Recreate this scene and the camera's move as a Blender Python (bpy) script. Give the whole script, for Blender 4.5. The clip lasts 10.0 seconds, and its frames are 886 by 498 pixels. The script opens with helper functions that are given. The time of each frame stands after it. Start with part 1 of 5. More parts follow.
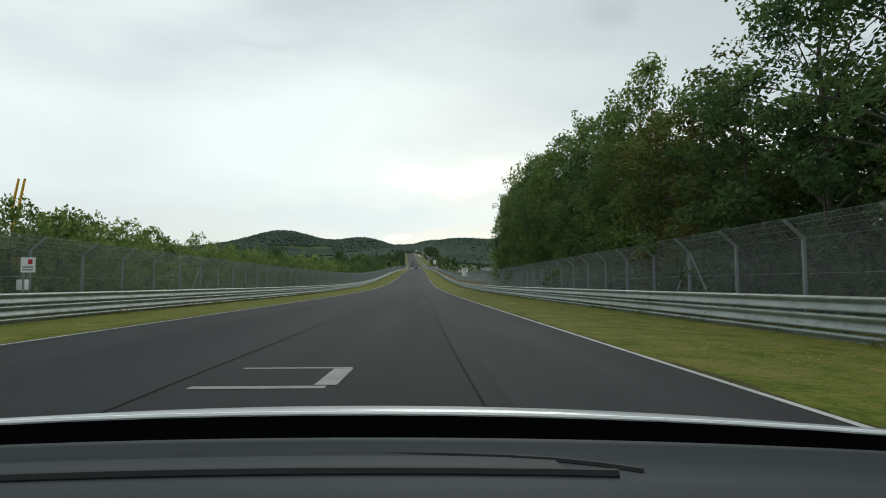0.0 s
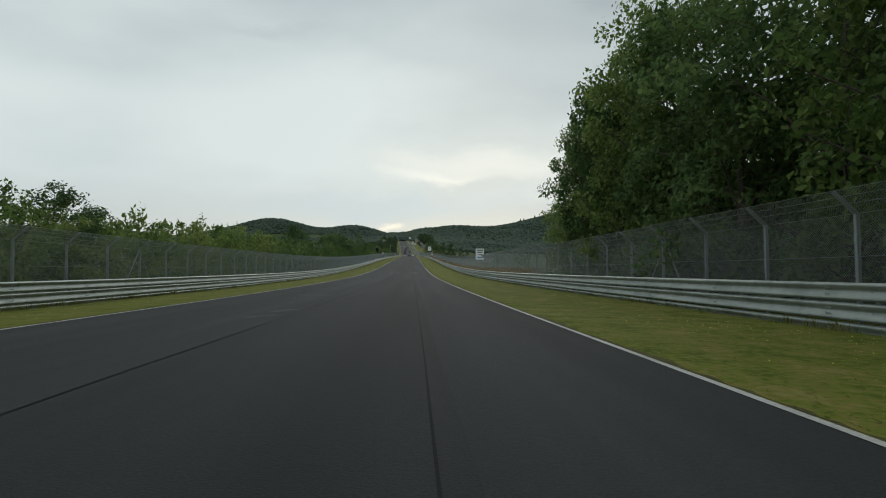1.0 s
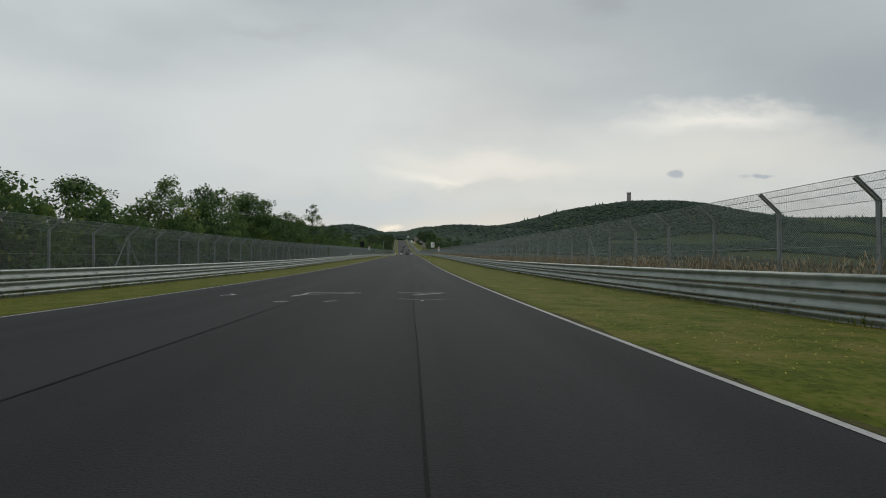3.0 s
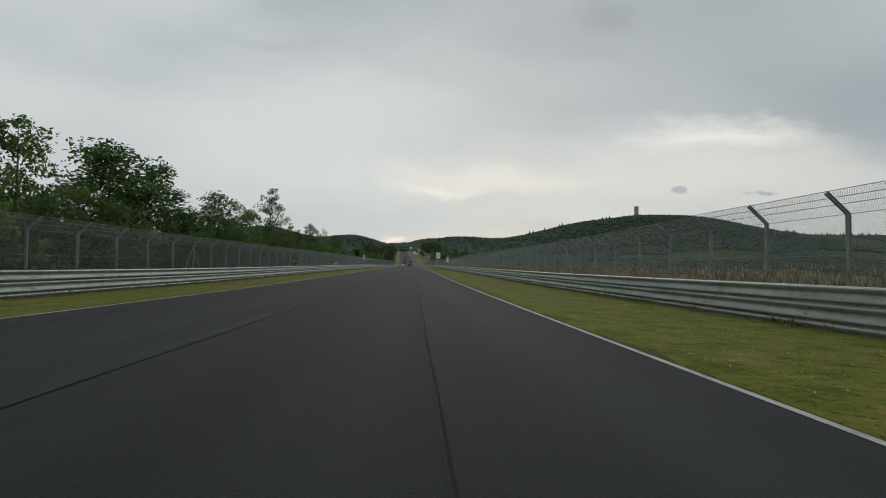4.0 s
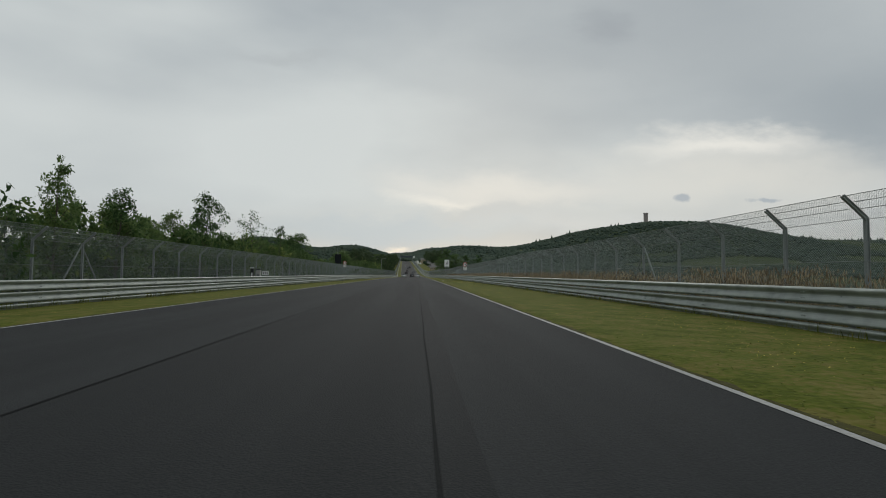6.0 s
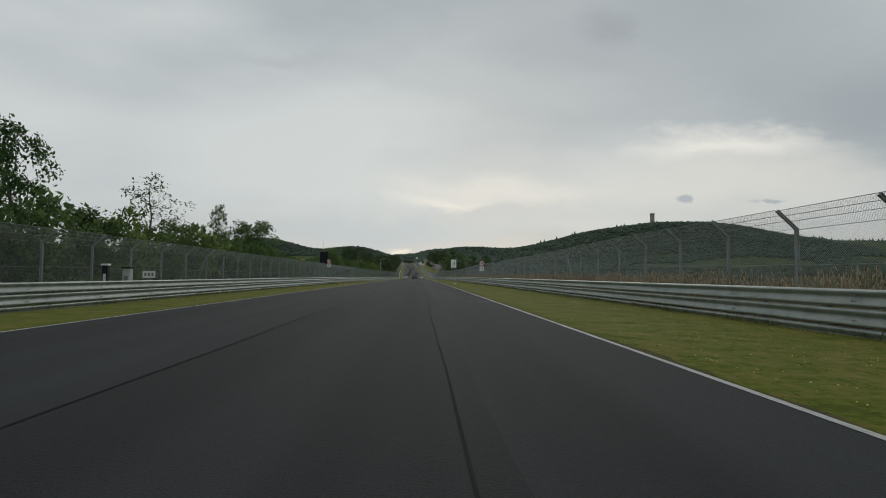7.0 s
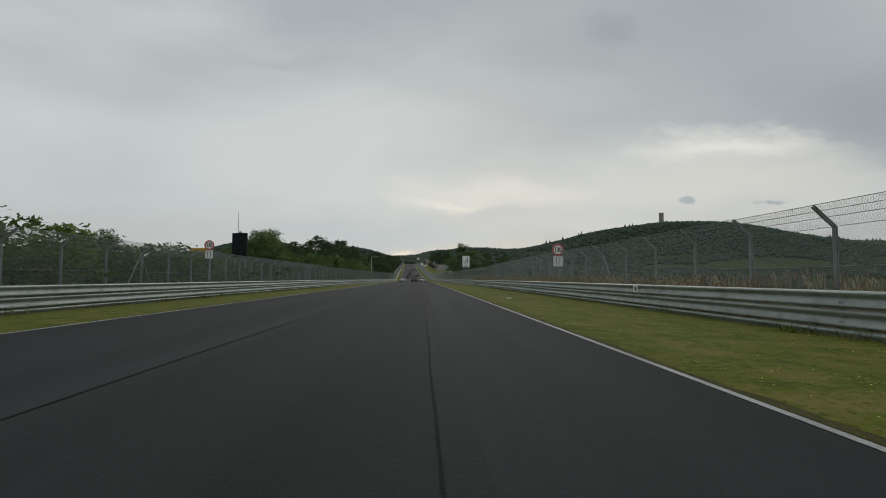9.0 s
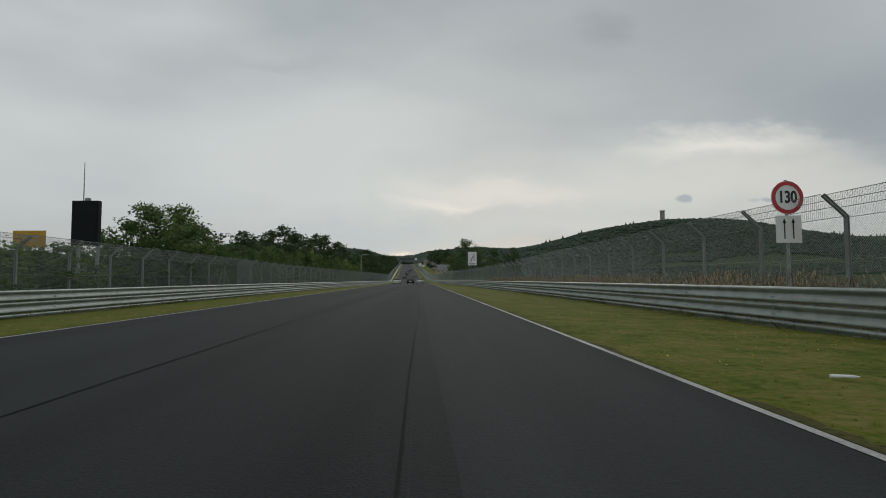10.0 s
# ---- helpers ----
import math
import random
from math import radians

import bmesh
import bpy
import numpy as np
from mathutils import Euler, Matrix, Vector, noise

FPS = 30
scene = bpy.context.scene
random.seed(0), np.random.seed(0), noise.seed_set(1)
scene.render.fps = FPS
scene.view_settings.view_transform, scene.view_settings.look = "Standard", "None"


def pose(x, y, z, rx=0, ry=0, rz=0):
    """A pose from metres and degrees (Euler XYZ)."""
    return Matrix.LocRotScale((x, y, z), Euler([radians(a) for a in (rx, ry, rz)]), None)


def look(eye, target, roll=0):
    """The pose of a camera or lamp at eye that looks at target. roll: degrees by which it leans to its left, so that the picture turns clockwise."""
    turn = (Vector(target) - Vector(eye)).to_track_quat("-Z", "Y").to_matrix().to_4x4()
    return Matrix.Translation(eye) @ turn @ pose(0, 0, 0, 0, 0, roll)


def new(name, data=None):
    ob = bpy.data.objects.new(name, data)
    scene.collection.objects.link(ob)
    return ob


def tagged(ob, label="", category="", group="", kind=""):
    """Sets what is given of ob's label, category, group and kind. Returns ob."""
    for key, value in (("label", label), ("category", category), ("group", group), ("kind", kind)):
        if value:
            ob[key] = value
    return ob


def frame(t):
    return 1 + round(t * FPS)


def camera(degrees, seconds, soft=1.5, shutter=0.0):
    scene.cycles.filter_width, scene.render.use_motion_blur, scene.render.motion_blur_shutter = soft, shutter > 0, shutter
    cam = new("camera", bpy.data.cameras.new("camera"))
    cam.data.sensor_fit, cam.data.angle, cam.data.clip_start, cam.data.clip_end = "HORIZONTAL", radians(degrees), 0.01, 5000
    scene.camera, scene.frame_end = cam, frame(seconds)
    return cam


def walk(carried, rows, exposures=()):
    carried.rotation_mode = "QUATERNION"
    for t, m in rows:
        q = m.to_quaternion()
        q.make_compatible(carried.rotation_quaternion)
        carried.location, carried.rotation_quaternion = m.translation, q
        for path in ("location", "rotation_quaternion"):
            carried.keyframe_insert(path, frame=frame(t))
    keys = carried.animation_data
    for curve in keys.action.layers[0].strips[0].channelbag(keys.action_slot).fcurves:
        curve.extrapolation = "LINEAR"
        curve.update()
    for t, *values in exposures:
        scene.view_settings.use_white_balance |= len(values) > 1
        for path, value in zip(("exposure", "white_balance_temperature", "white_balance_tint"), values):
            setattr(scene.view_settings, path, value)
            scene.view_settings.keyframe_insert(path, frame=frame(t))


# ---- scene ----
# ---------------------------------------------------------------- layout
ROAD = 5.263          # half width of the asphalt, to the inner edge of the lines
RAIL_R, RAIL_L = 10.92, -10.745
FENCE_R, FENCE_L = 12.1, -11.9
EYE = 1.065          # height of the camera over the asphalt


def smooth(a, b, v):
    u = min(1.0, max(0.0, (v - a) / (b - a)))
    return u * u * (3 - 2 * u)


# gradient of the straight: stations and slopes
GRADE = [(-200, -0.043), (15, -0.043), (60, -0.040), (105, -0.029), (150, -0.008), (200, 0.003), (260, 0.002), (340, 0.0),
         (440, 0.0), (540, 0.046), (880, 0.046), (1010, 0.012), (1120, 0.0), (5000, 0.0)]
_ys = np.arange(-200.0, 5000.0, 2.0)
_zs = np.cumsum(np.interp(_ys, [g[0] for g in GRADE], [g[1] for g in GRADE])) * 2.0
_zs -= np.interp(200.0, _ys, _zs)


def level(y):
    """Height of the asphalt along the straight."""
    return float(np.interp(y, _ys, _zs))


def bend(y):
    """Sideways drift of the track where it climbs."""
    return -0.027 * max(0.0, y - 430.0) * smooth(430, 520, y)


def pinch(y):
    """How far rails and fences draw in towards the asphalt ahead of the climb."""
    return 3.3 * smooth(338, 430, y)


def grade(y):
    return float(np.interp(y, [g[0] for g in GRADE], [g[1] for g in GRADE]))


# ---------------------------------------------------------------- camera
cam = camera(80.5, 10.0, soft=1.0)
# seconds, across, along, turn to the right, tilt up, lean
PATH = [
    (0.0, 1.96, 14.2, 42.8, 23.9, -0.21), (0.5, 2.13, 33.1, 45.0, 13.6, 0.31), (1.0, 2.44, 51.96, 53.8, 4.0, 0.02), (1.5, 2.37, 70.3, 46.3, -6.5, 0.14),
    (2.0, 2.51, 88.4, 53.0, -8.6, 0.05), (2.5, 2.51, 106.0, 55.5, -3.0, -0.02), (3.0, 2.49, 123.1, 56.0, 6.5, -0.1), (3.5, 2.46, 138.72, 55.0, 15.0, -0.19),
    (4.0, 2.33, 151.14, 51.3, 28.6, -0.93), (4.5, 2.38, 162.81, 48.7, 26.4, -0.48), (5.0, 2.39, 173.9, 45.3, 34.7, -0.01), (5.5, 2.37, 184.56, 45.0, 41.9, -0.03),
    (6.0, 2.40, 194.97, 45.4, 46.7, -0.38), (6.75, 2.27, 210.5, 41.5, 49.0, -0.3), (7.5, 2.22, 226.38, 38.2, 51.0, -0.28), (8.0, 2.28, 237.34, 38.0, 52.5, 0.08),
    (8.5, 2.29, 248.55, 37.8, 52.4, -0.12), (9.0, 2.43, 259.85, 37.2, 52.9, -0.2), (9.5, 2.43, 271.2, 40.2, 52.9, -0.18), (10.0, 2.62, 282.15, 40.2, 54.0, 0.36)]
LENS = 784 / math.tan(math.radians(40.25))
EXPOSURE = [(0.0, 0.62, 6300, 4), (0.5, 0.57, 6300, 4), (0.9, 0.35, 6300, 4), (1.3, 0.15, 6300, 4), (2.0, 0.10, 6350, 6), (3.0, 0.10, 6450, 9), (5.0, 0.07, 6450, 9), (7.5, 0.03, 6450, 9), (10.0, -0.04, 6450, 9)]
walk(cam, [(t, pose(x, y, level(y) + EYE, 90 + math.degrees(math.atan(up / LENS)), lean, -math.degrees(math.atan(turn / LENS))))
           for t, x, y, turn, up, lean in PATH], EXPOSURE)

# ---------------------------------------------------------------- light
world = bpy.data.worlds.new("overcast_sky")
scene.world = world
world.use_nodes = True
wn, wl = world.node_tree.nodes, world.node_tree.links
wn.clear()


def wnode(kind, **values):
    n = wn.new(kind)
    for k, v in values.items():
        n.inputs[k].default_value = v
    return n


sky = wn.new("ShaderNodeTexSky")
sky.sky_type, sky.sun_disc = "NISHITA", False
sky.sun_elevation, sky.sun_rotation = radians(14), radians(8)
coord = wn.new("ShaderNodeTexCoord")
stretch = wn.new("ShaderNodeMapping")
stretch.inputs["Scale"].default_value = (1.0, 1.0, 2.6)
wl.new(coord.outputs["Generated"], stretch.inputs["Vector"])
clouds = wnode("ShaderNodeTexNoise", Scale=1.8, Detail=5.0, Roughness=0.42)
wl.new(stretch.outputs["Vector"], clouds.inputs["Vector"])
tone = wn.new("ShaderNodeValToRGB")
tone.color_ramp.elements[0].position, tone.color_ramp.elements[0].color = 0.36, (0.365, 0.40, 0.425, 1)
tone.color_ramp.elements[1].position, tone.color_ramp.elements[1].color = 0.66, (0.585, 0.615, 0.61, 1)
wl.new(clouds.outputs["Fac"], tone.inputs["Fac"])
mix = wn.new("ShaderNodeMix")
mix.data_type = "RGBA"
mix.inputs["Factor"].default_value = 0.975
thin = wn.new("ShaderNodeVectorMath")
thin.operation = "SCALE"
thin.inputs["Scale"].default_value = 0.10
wl.new(sky.outputs["Color"], thin.inputs[0])
wl.new(thin.outputs["Vector"], mix.inputs["A"])
split = wn.new("ShaderNodeSeparateXYZ")
wl.new(coord.outputs["Generated"], split.inputs["Vector"])
low = wn.new("ShaderNodeMapRange")
low.inputs["From Min"].default_value, low.inputs["From Max"].default_value = 0.02, 0.13
low.inputs["To Min"].default_value, low.inputs["To Max"].default_value = 0.45, 0.0
wl.new(split.outputs["Z"], low.inputs["Value"])
glow = wn.new("ShaderNodeMix")
glow.data_type = "RGBA"
glow.inputs["B"].default_value = (0.70, 0.67, 0.61, 1)
wl.new(low.outputs["Result"], glow.inputs["Factor"])
wl.new(tone.outputs["Color"], glow.inputs["A"])
# cloud banks ahead: across and up as slopes from the eye, torn by noise
fwd = wn.new("ShaderNodeMath")
fwd.operation = "MAXIMUM"
fwd.inputs[1].default_value = 0.08
wl.new(split.outputs["Y"], fwd.inputs[0])
slope = wn.new("ShaderNodeVectorMath")
slope.operation = "DIVIDE"
wl.new(coord.outputs["Generated"], slope.inputs[0])
wl.new(fwd.outputs[0], slope.inputs[1])
tear = wnode("ShaderNodeTexNoise", Scale=3.2, Detail=7.0, Roughness=0.58)
tall = wn.new("ShaderNodeVectorMath")
tall.operation = "MULTIPLY"
tall.inputs[1].default_value = (1.0, 1.0, 2.4)
wl.new(slope.outputs["Vector"], tall.inputs[0])
wl.new(tall.outputs["Vector"], tear.inputs["Vector"])
centre = wn.new("ShaderNodeVectorMath")
centre.operation = "SUBTRACT"
centre.inputs[1].default_value = (0.5, 0.5, 0.5)
wl.new(tear.outputs["Color"], centre.inputs[0])
shove = wn.new("ShaderNodeVectorMath")
shove.operation = "MULTIPLY"
wl.new(centre.outputs["Vector"], shove.inputs[0])
shove.inputs[1].default_value = (0.34, 0.0, 0.17)
warped = wn.new("ShaderNodeVectorMath")
wl.new(slope.outputs["Vector"], warped.inputs[0])
wl.new(shove.outputs["Vector"], warped.inputs[1])


def cloud_bank(under, across, up, wide, high, colour, amount, soft_from=1.0):
    """Lays one soft bank of cloud over the sky built so far."""
    off, fit, far, edge, lay = (wn.new("ShaderNode" + k) for k in ("VectorMath", "VectorMath", "VectorMath", "MapRange", "Mix"))
    off.operation, fit.operation, far.operation = "SUBTRACT", "MULTIPLY", "LENGTH"
    off.inputs[1].default_value, fit.inputs[1].default_value = (across, 1.0, up), (1 / wide, 0.0, 1 / high)
    wl.new(warped.outputs["Vector"], off.inputs[0])
    wl.new(off.outputs["Vector"], fit.inputs[0])
    wl.new(fit.outputs["Vector"], far.inputs[0])
    edge.interpolation_type = "SMOOTHSTEP"
    edge.inputs["From Min"].default_value, edge.inputs["From Max"].default_value = 0.0, soft_from
    edge.inputs["To Min"].default_value, edge.inputs["To Max"].default_value = amount, 0.0
    wl.new(far.outputs["Value"], edge.inputs["Value"])
    lay.data_type = "RGBA"
    lay.inputs["B"].default_value = (*colour, 1)
    wl.new(edge.outputs["Result"], lay.inputs["Factor"])
    wl.new(under.outputs["Result"], lay.inputs["A"])
    return lay


last = glow
for bank in ((0.62, 0.50, 0.85, 0.42, (0.345, 0.375, 0.395), 0.75), (0.95, 0.33, 0.52, 0.20, (0.31, 0.345, 0.37), 0.75), (-0.45, 0.24, 0.80, 0.26, (0.62, 0.645, 0.635), 0.55),
             (0.20, 0.36, 0.30, 0.10, (0.47, 0.50, 0.51), 0.5), (0.66, 0.19, 0.60, 0.12, (0.68, 0.66, 0.605), 0.75), (0.62, 0.265, 0.24, 0.045, (0.80, 0.775, 0.715), 0.85),
             (0.16, 0.165, 0.34, 0.06, (0.70, 0.685, 0.64), 0.75), (0.05, 0.140, 0.15, 0.020, (0.80, 0.77, 0.70), 0.6), (0.28, 0.10, 0.45, 0.035, (0.62, 0.63, 0.62), 0.5),
             (-0.02, 0.088, 0.42, 0.034, (0.475, 0.53, 0.56), 0.9), (-0.05, 0.058, 0.05, 0.014, (0.86, 0.78, 0.66), 0.8), (0.36, 0.50, 0.10, 0.05, (0.31, 0.335, 0.36), 0.55),
             (-0.25, 0.43, 0.16, 0.02, (0.42, 0.445, 0.455), 0.5)):
    last = cloud_bank(last, *bank)
# two small ragged clouds low in the sky
for across, up, wide, high in ((0.5195, 0.1555, 0.024, 0.014), (0.690, 0.1535, 0.052, 0.0085)):
    off, fit, far, rag, sum_up, edge, dark = (wn.new("ShaderNode" + k) for k in ("VectorMath", "VectorMath", "VectorMath", "TexNoise", "Math", "MapRange", "Mix"))
    off.operation, fit.operation, far.operation, sum_up.operation = "SUBTRACT", "MULTIPLY", "LENGTH", "MULTIPLY_ADD"
    off.inputs[1].default_value, fit.inputs[1].default_value = (across, 1.0, up), (1 / wide, 0.0, 1 / high)
    wl.new(slope.outputs["Vector"], off.inputs[0])
    wl.new(off.outputs["Vector"], fit.inputs[0])
    wl.new(fit.outputs["Vector"], far.inputs[0])
    rag.inputs["Scale"].default_value, rag.inputs["Detail"].default_value = 42.0, 6.0
    wl.new(slope.outputs["Vector"], rag.inputs["Vector"])
    wl.new(rag.outputs["Fac"], sum_up.inputs[0])
    sum_up.inputs[1].default_value = 1.5
    wl.new(far.outputs["Value"], sum_up.inputs[2])
    edge.inputs["From Min"].default_value, edge.inputs["From Max"].default_value = 1.05, 1.45
    edge.inputs["To Min"].default_value, edge.inputs["To Max"].default_value = 0.85, 0.0
    wl.new(sum_up.outputs[0], edge.inputs["Value"])
    dark.data_type = "RGBA"
    dark.inputs["B"].default_value = (0.36, 0.40, 0.44, 1)
    wl.new(edge.outputs["Result"], dark.inputs["Factor"])
    wl.new(last.outputs["Result"], dark.inputs["A"])
    last = dark
wl.new(last.outputs["Result"], mix.inputs["B"])
back = wnode("ShaderNodeBackground", Strength=1.0)
wl.new(mix.outputs["Result"], back.inputs["Color"])
wl.new(back.outputs["Background"], wn.new("ShaderNodeOutputWorld").inputs["Surface"])

sun = new("sun", bpy.data.lights.new("sun", "SUN"))
sun.data.energy, sun.data.angle, sun.data.color = 0.7, radians(25), (1.0, 0.95, 0.88)
sun.matrix_world = look((0, 0, 0), (-0.12, -0.96, -0.55))


# ---------------------------------------------------------------- materials
def material(name, colours, rough=0.8, metal=0.0, scale=3.0, fine=40.0, bump=0.0, vary=0.0, specular=0.5, island=False, sheer=0.0, each=0.0, spread=0.36, along=1.0):
    """Two or three base colours, mixed by coarse and fine noise, with fine relief."""
    m = bpy.data.materials.new(name)
    m.use_nodes = True
    nodes, links = m.node_tree.nodes, m.node_tree.links
    b = nodes["Principled BSDF"]
    b.inputs["Roughness"].default_value, b.inputs["Metallic"].default_value = rough, metal
    b.inputs["Specular IOR Level"].default_value = specular
    place = nodes.new("ShaderNodeNewGeometry")
    big, small = nodes.new("ShaderNodeTexNoise"), nodes.new("ShaderNodeTexNoise")
    big.inputs["Scale"].default_value, small.inputs["Scale"].default_value = scale, fine
    big.inputs["Detail"].default_value, small.inputs["Detail"].default_value = 4, 3
    for n in (big, small):
        links.new(place.outputs["Position"], n.inputs["Vector"])
    if along != 1.0:
        # streaks drawn out along the direction of travel
        drawn = nodes.new("ShaderNodeVectorMath")
        drawn.operation = "MULTIPLY"
        drawn.inputs[1].default_value = (1.0, along, 1.0)
        links.new(place.outputs["Position"], drawn.inputs[0])
        links.new(drawn.outputs["Vector"], big.inputs["Vector"])
    both = nodes.new("ShaderNodeMath")
    both.operation = "MULTIPLY_ADD"
    both.inputs[1].default_value = 0.45
    half = nodes.new("ShaderNodeMath")
    half.operation = "MULTIPLY"
    half.inputs[1].default_value = 0.55
    links.new(big.outputs["Fac"], half.inputs[0])
    links.new(small.outputs["Fac"], both.inputs[0])
    links.new(half.outputs[0], both.inputs[2])
    fac = both.outputs[0]
    if vary:
        info = nodes.new("ShaderNodeNewGeometry" if island else "ShaderNodeObjectInfo")
        add = nodes.new("ShaderNodeMath")
        add.operation = "MULTIPLY_ADD"
        add.inputs[1].default_value = vary
        links.new(info.outputs["Random Per Island" if island else "Random"], add.inputs[0])
        shift = nodes.new("ShaderNodeMath")
        shift.operation = "SUBTRACT"
        shift.inputs[1].default_value = vary / 2
        links.new(fac, shift.inputs[0])
        links.new(shift.outputs[0], add.inputs[2])
        fac = add.outputs[0]
    if each:
        who, lot = nodes.new("ShaderNodeObjectInfo"), nodes.new("ShaderNodeMath")
        lot.operation = "MULTIPLY_ADD"
        lot.inputs[1].default_value = each
        base = nodes.new("ShaderNodeMath")
        base.operation = "SUBTRACT"
        base.inputs[1].default_value = each / 2
        links.new(fac, base.inputs[0])
        links.new(who.outputs["Random"], lot.inputs[0])
        links.new(base.outputs[0], lot.inputs[2])
        fac = lot.outputs[0]
    ramp = nodes.new("ShaderNodeValToRGB")
    while len(ramp.color_ramp.elements) < len(colours):
        ramp.color_ramp.elements.new(0.5)
    for i, c in enumerate(colours):
        e = ramp.color_ramp.elements[i]
        e.position, e.color = 0.5 - spread / 2 + spread * i / max(1, len(colours) - 1), (*c, 1)
    links.new(fac, ramp.inputs["Fac"])
    links.new(ramp.outputs["Color"], b.inputs["Base Color"])
    if sheer:
        # thin leaves let part of the light through
        lit, blend = nodes.new("ShaderNodeBsdfTranslucent"), nodes.new("ShaderNodeMixShader")
        blend.inputs["Fac"].default_value = sheer
        links.new(ramp.outputs["Color"], lit.inputs["Color"])
        links.new(b.outputs["BSDF"], blend.inputs[1])
        links.new(lit.outputs["BSDF"], blend.inputs[2])
        links.new(blend.outputs["Shader"], nodes["Material Output"].inputs["Surface"])
    if bump:
        relief = nodes.new("ShaderNodeBump")
        relief.inputs["Strength"].default_value, relief.inputs["Distance"].default_value = bump, 0.02
        links.new(small.outputs["Fac"], relief.inputs["Height"])
        links.new(relief.outputs["Normal"], b.inputs["Normal"])
    return m


ASPHALT = material("asphalt", [(0.0205, 0.0226, 0.0236), (0.0282, 0.0308, 0.0320), (0.0382, 0.0412, 0.0424)], 0.9, scale=0.85, fine=60, bump=0.5, specular=0.12, spread=0.30, along=0.03)
ASPHALT_MID = material("newer_asphalt", [(0.0176, 0.0193, 0.0202), (0.0246, 0.0267, 0.0277), (0.0332, 0.0357, 0.0366)], 0.9, scale=0.85, fine=60, bump=0.5, specular=0.12, spread=0.30, along=0.03)
SEAL = material("bitumen_seam", [(0.0165, 0.0174, 0.0178), (0.0245, 0.0257, 0.026)], 0.95, scale=0.5, fine=30, bump=0.2, specular=0.05)
LINE = material("road_paint", [(0.24, 0.24, 0.23), (0.38, 0.38, 0.365), (0.47, 0.47, 0.455)], 0.8, scale=1.2, fine=25, bump=0.1, specular=0.2)
FADED = material("faded_paint", [(0.13, 0.13, 0.125), (0.26, 0.26, 0.25)], 0.8, scale=3, fine=30)
RUBBER = material("rubbered_asphalt", [(0.0166, 0.0181, 0.0189), (0.0230, 0.0249, 0.0258), (0.0308, 0.0331, 0.0339)], 0.88, scale=0.9, fine=60, bump=0.5, specular=0.12, along=0.05)
SCUFF = material("worn_pale_asphalt", [(0.030, 0.032, 0.034), (0.062, 0.064, 0.066)], 0.9, scale=1.5, fine=40, specular=0.1)
GRASS = material("mown_grass", [(0.066, 0.082, 0.014), (0.086, 0.106, 0.016), (0.110, 0.124, 0.022), (0.134, 0.122, 0.032), (0.158, 0.145, 0.044)], 0.95, scale=1.3, fine=9, bump=0.8, specular=0.05, spread=0.23)
TURF = material("lying_grass", [(0.058, 0.078, 0.014), (0.102, 0.126, 0.020), (0.155, 0.152, 0.042)], 0.95, scale=0.8, fine=3, vary=0.3, specular=0.05, island=True)
MEADOW = material("far_meadow", [(0.036, 0.054, 0.022), (0.050, 0.070, 0.028), (0.070, 0.084, 0.036)], 0.95, scale=0.02, fine=0.4, bump=0.3, specular=0.05, spread=0.26)
BLADE = material("grass_blades", [(0.082, 0.106, 0.016), (0.130, 0.154, 0.024), (0.205, 0.195, 0.058)], 0.9, scale=0.8, fine=3, vary=0.35, specular=0.05, island=True, sheer=0.3)
FLOWER = material("pale_flowers", [(0.50, 0.40, 0.045), (0.62, 0.52, 0.10)], 0.8, scale=1, fine=5)
SOIL = material("bare_soil", [(0.042, 0.040, 0.018), (0.066, 0.064, 0.025), (0.095, 0.088, 0.034)], 0.95, scale=1.5, fine=18, bump=0.6, specular=0.05)
STRAW = material("dry_grass", [(0.125, 0.095, 0.060), (0.255, 0.200, 0.125), (0.46, 0.385, 0.26)], 0.85, scale=0.8, fine=5, vary=0.6, specular=0.1, island=True, sheer=0.3)
ZINC = material("galvanised_steel", [(0.155, 0.180, 0.166), (0.275, 0.305, 0.288), (0.355, 0.385, 0.365)], 0.55, 0.38, scale=7.0, fine=3, bump=0.05, along=0.06, spread=0.42)
WIRE = material("fence_wire", [(0.235, 0.265, 0.262), (0.315, 0.345, 0.342)], 0.65, 0.2, specular=0.3)
POST = material("fence_post_steel", [(0.25, 0.272, 0.267), (0.335, 0.362, 0.356)], 0.6, 0.25)
LEAF = material("leaves", [(0.040, 0.080, 0.028), (0.084, 0.146, 0.048), (0.148, 0.210, 0.072)], 0.7, scale=0.3, fine=1.2, vary=0.3, specular=0.2, island=True, sheer=0.5, each=0.22)
LEAF_LIGHT = material("light_leaves", [(0.080, 0.135, 0.034), (0.150, 0.220, 0.058), (0.24, 0.28, 0.09)], 0.7, scale=0.3, fine=1.2, vary=0.3, specular=0.2, island=True, sheer=0.5, each=0.22)
LEAF_RUST = material("turning_leaves", [(0.066, 0.078, 0.020), (0.118, 0.122, 0.032), (0.180, 0.162, 0.050)], 0.7, scale=0.3, fine=1.2, vary=0.3, specular=0.2, island=True, sheer=0.5, each=0.2)
LEAF_DARK = material("dark_leaves", [(0.034, 0.056, 0.026), (0.056, 0.088, 0.038), (0.088, 0.124, 0.052)], 0.75, scale=0.3, fine=1.2, vary=0.3, specular=0.15, island=True, sheer=0.4, each=0.2)
BARK = material("bark", [(0.05, 0.04, 0.03), (0.12, 0.10, 0.08)], 0.9, scale=2, fine=12, bump=0.6)
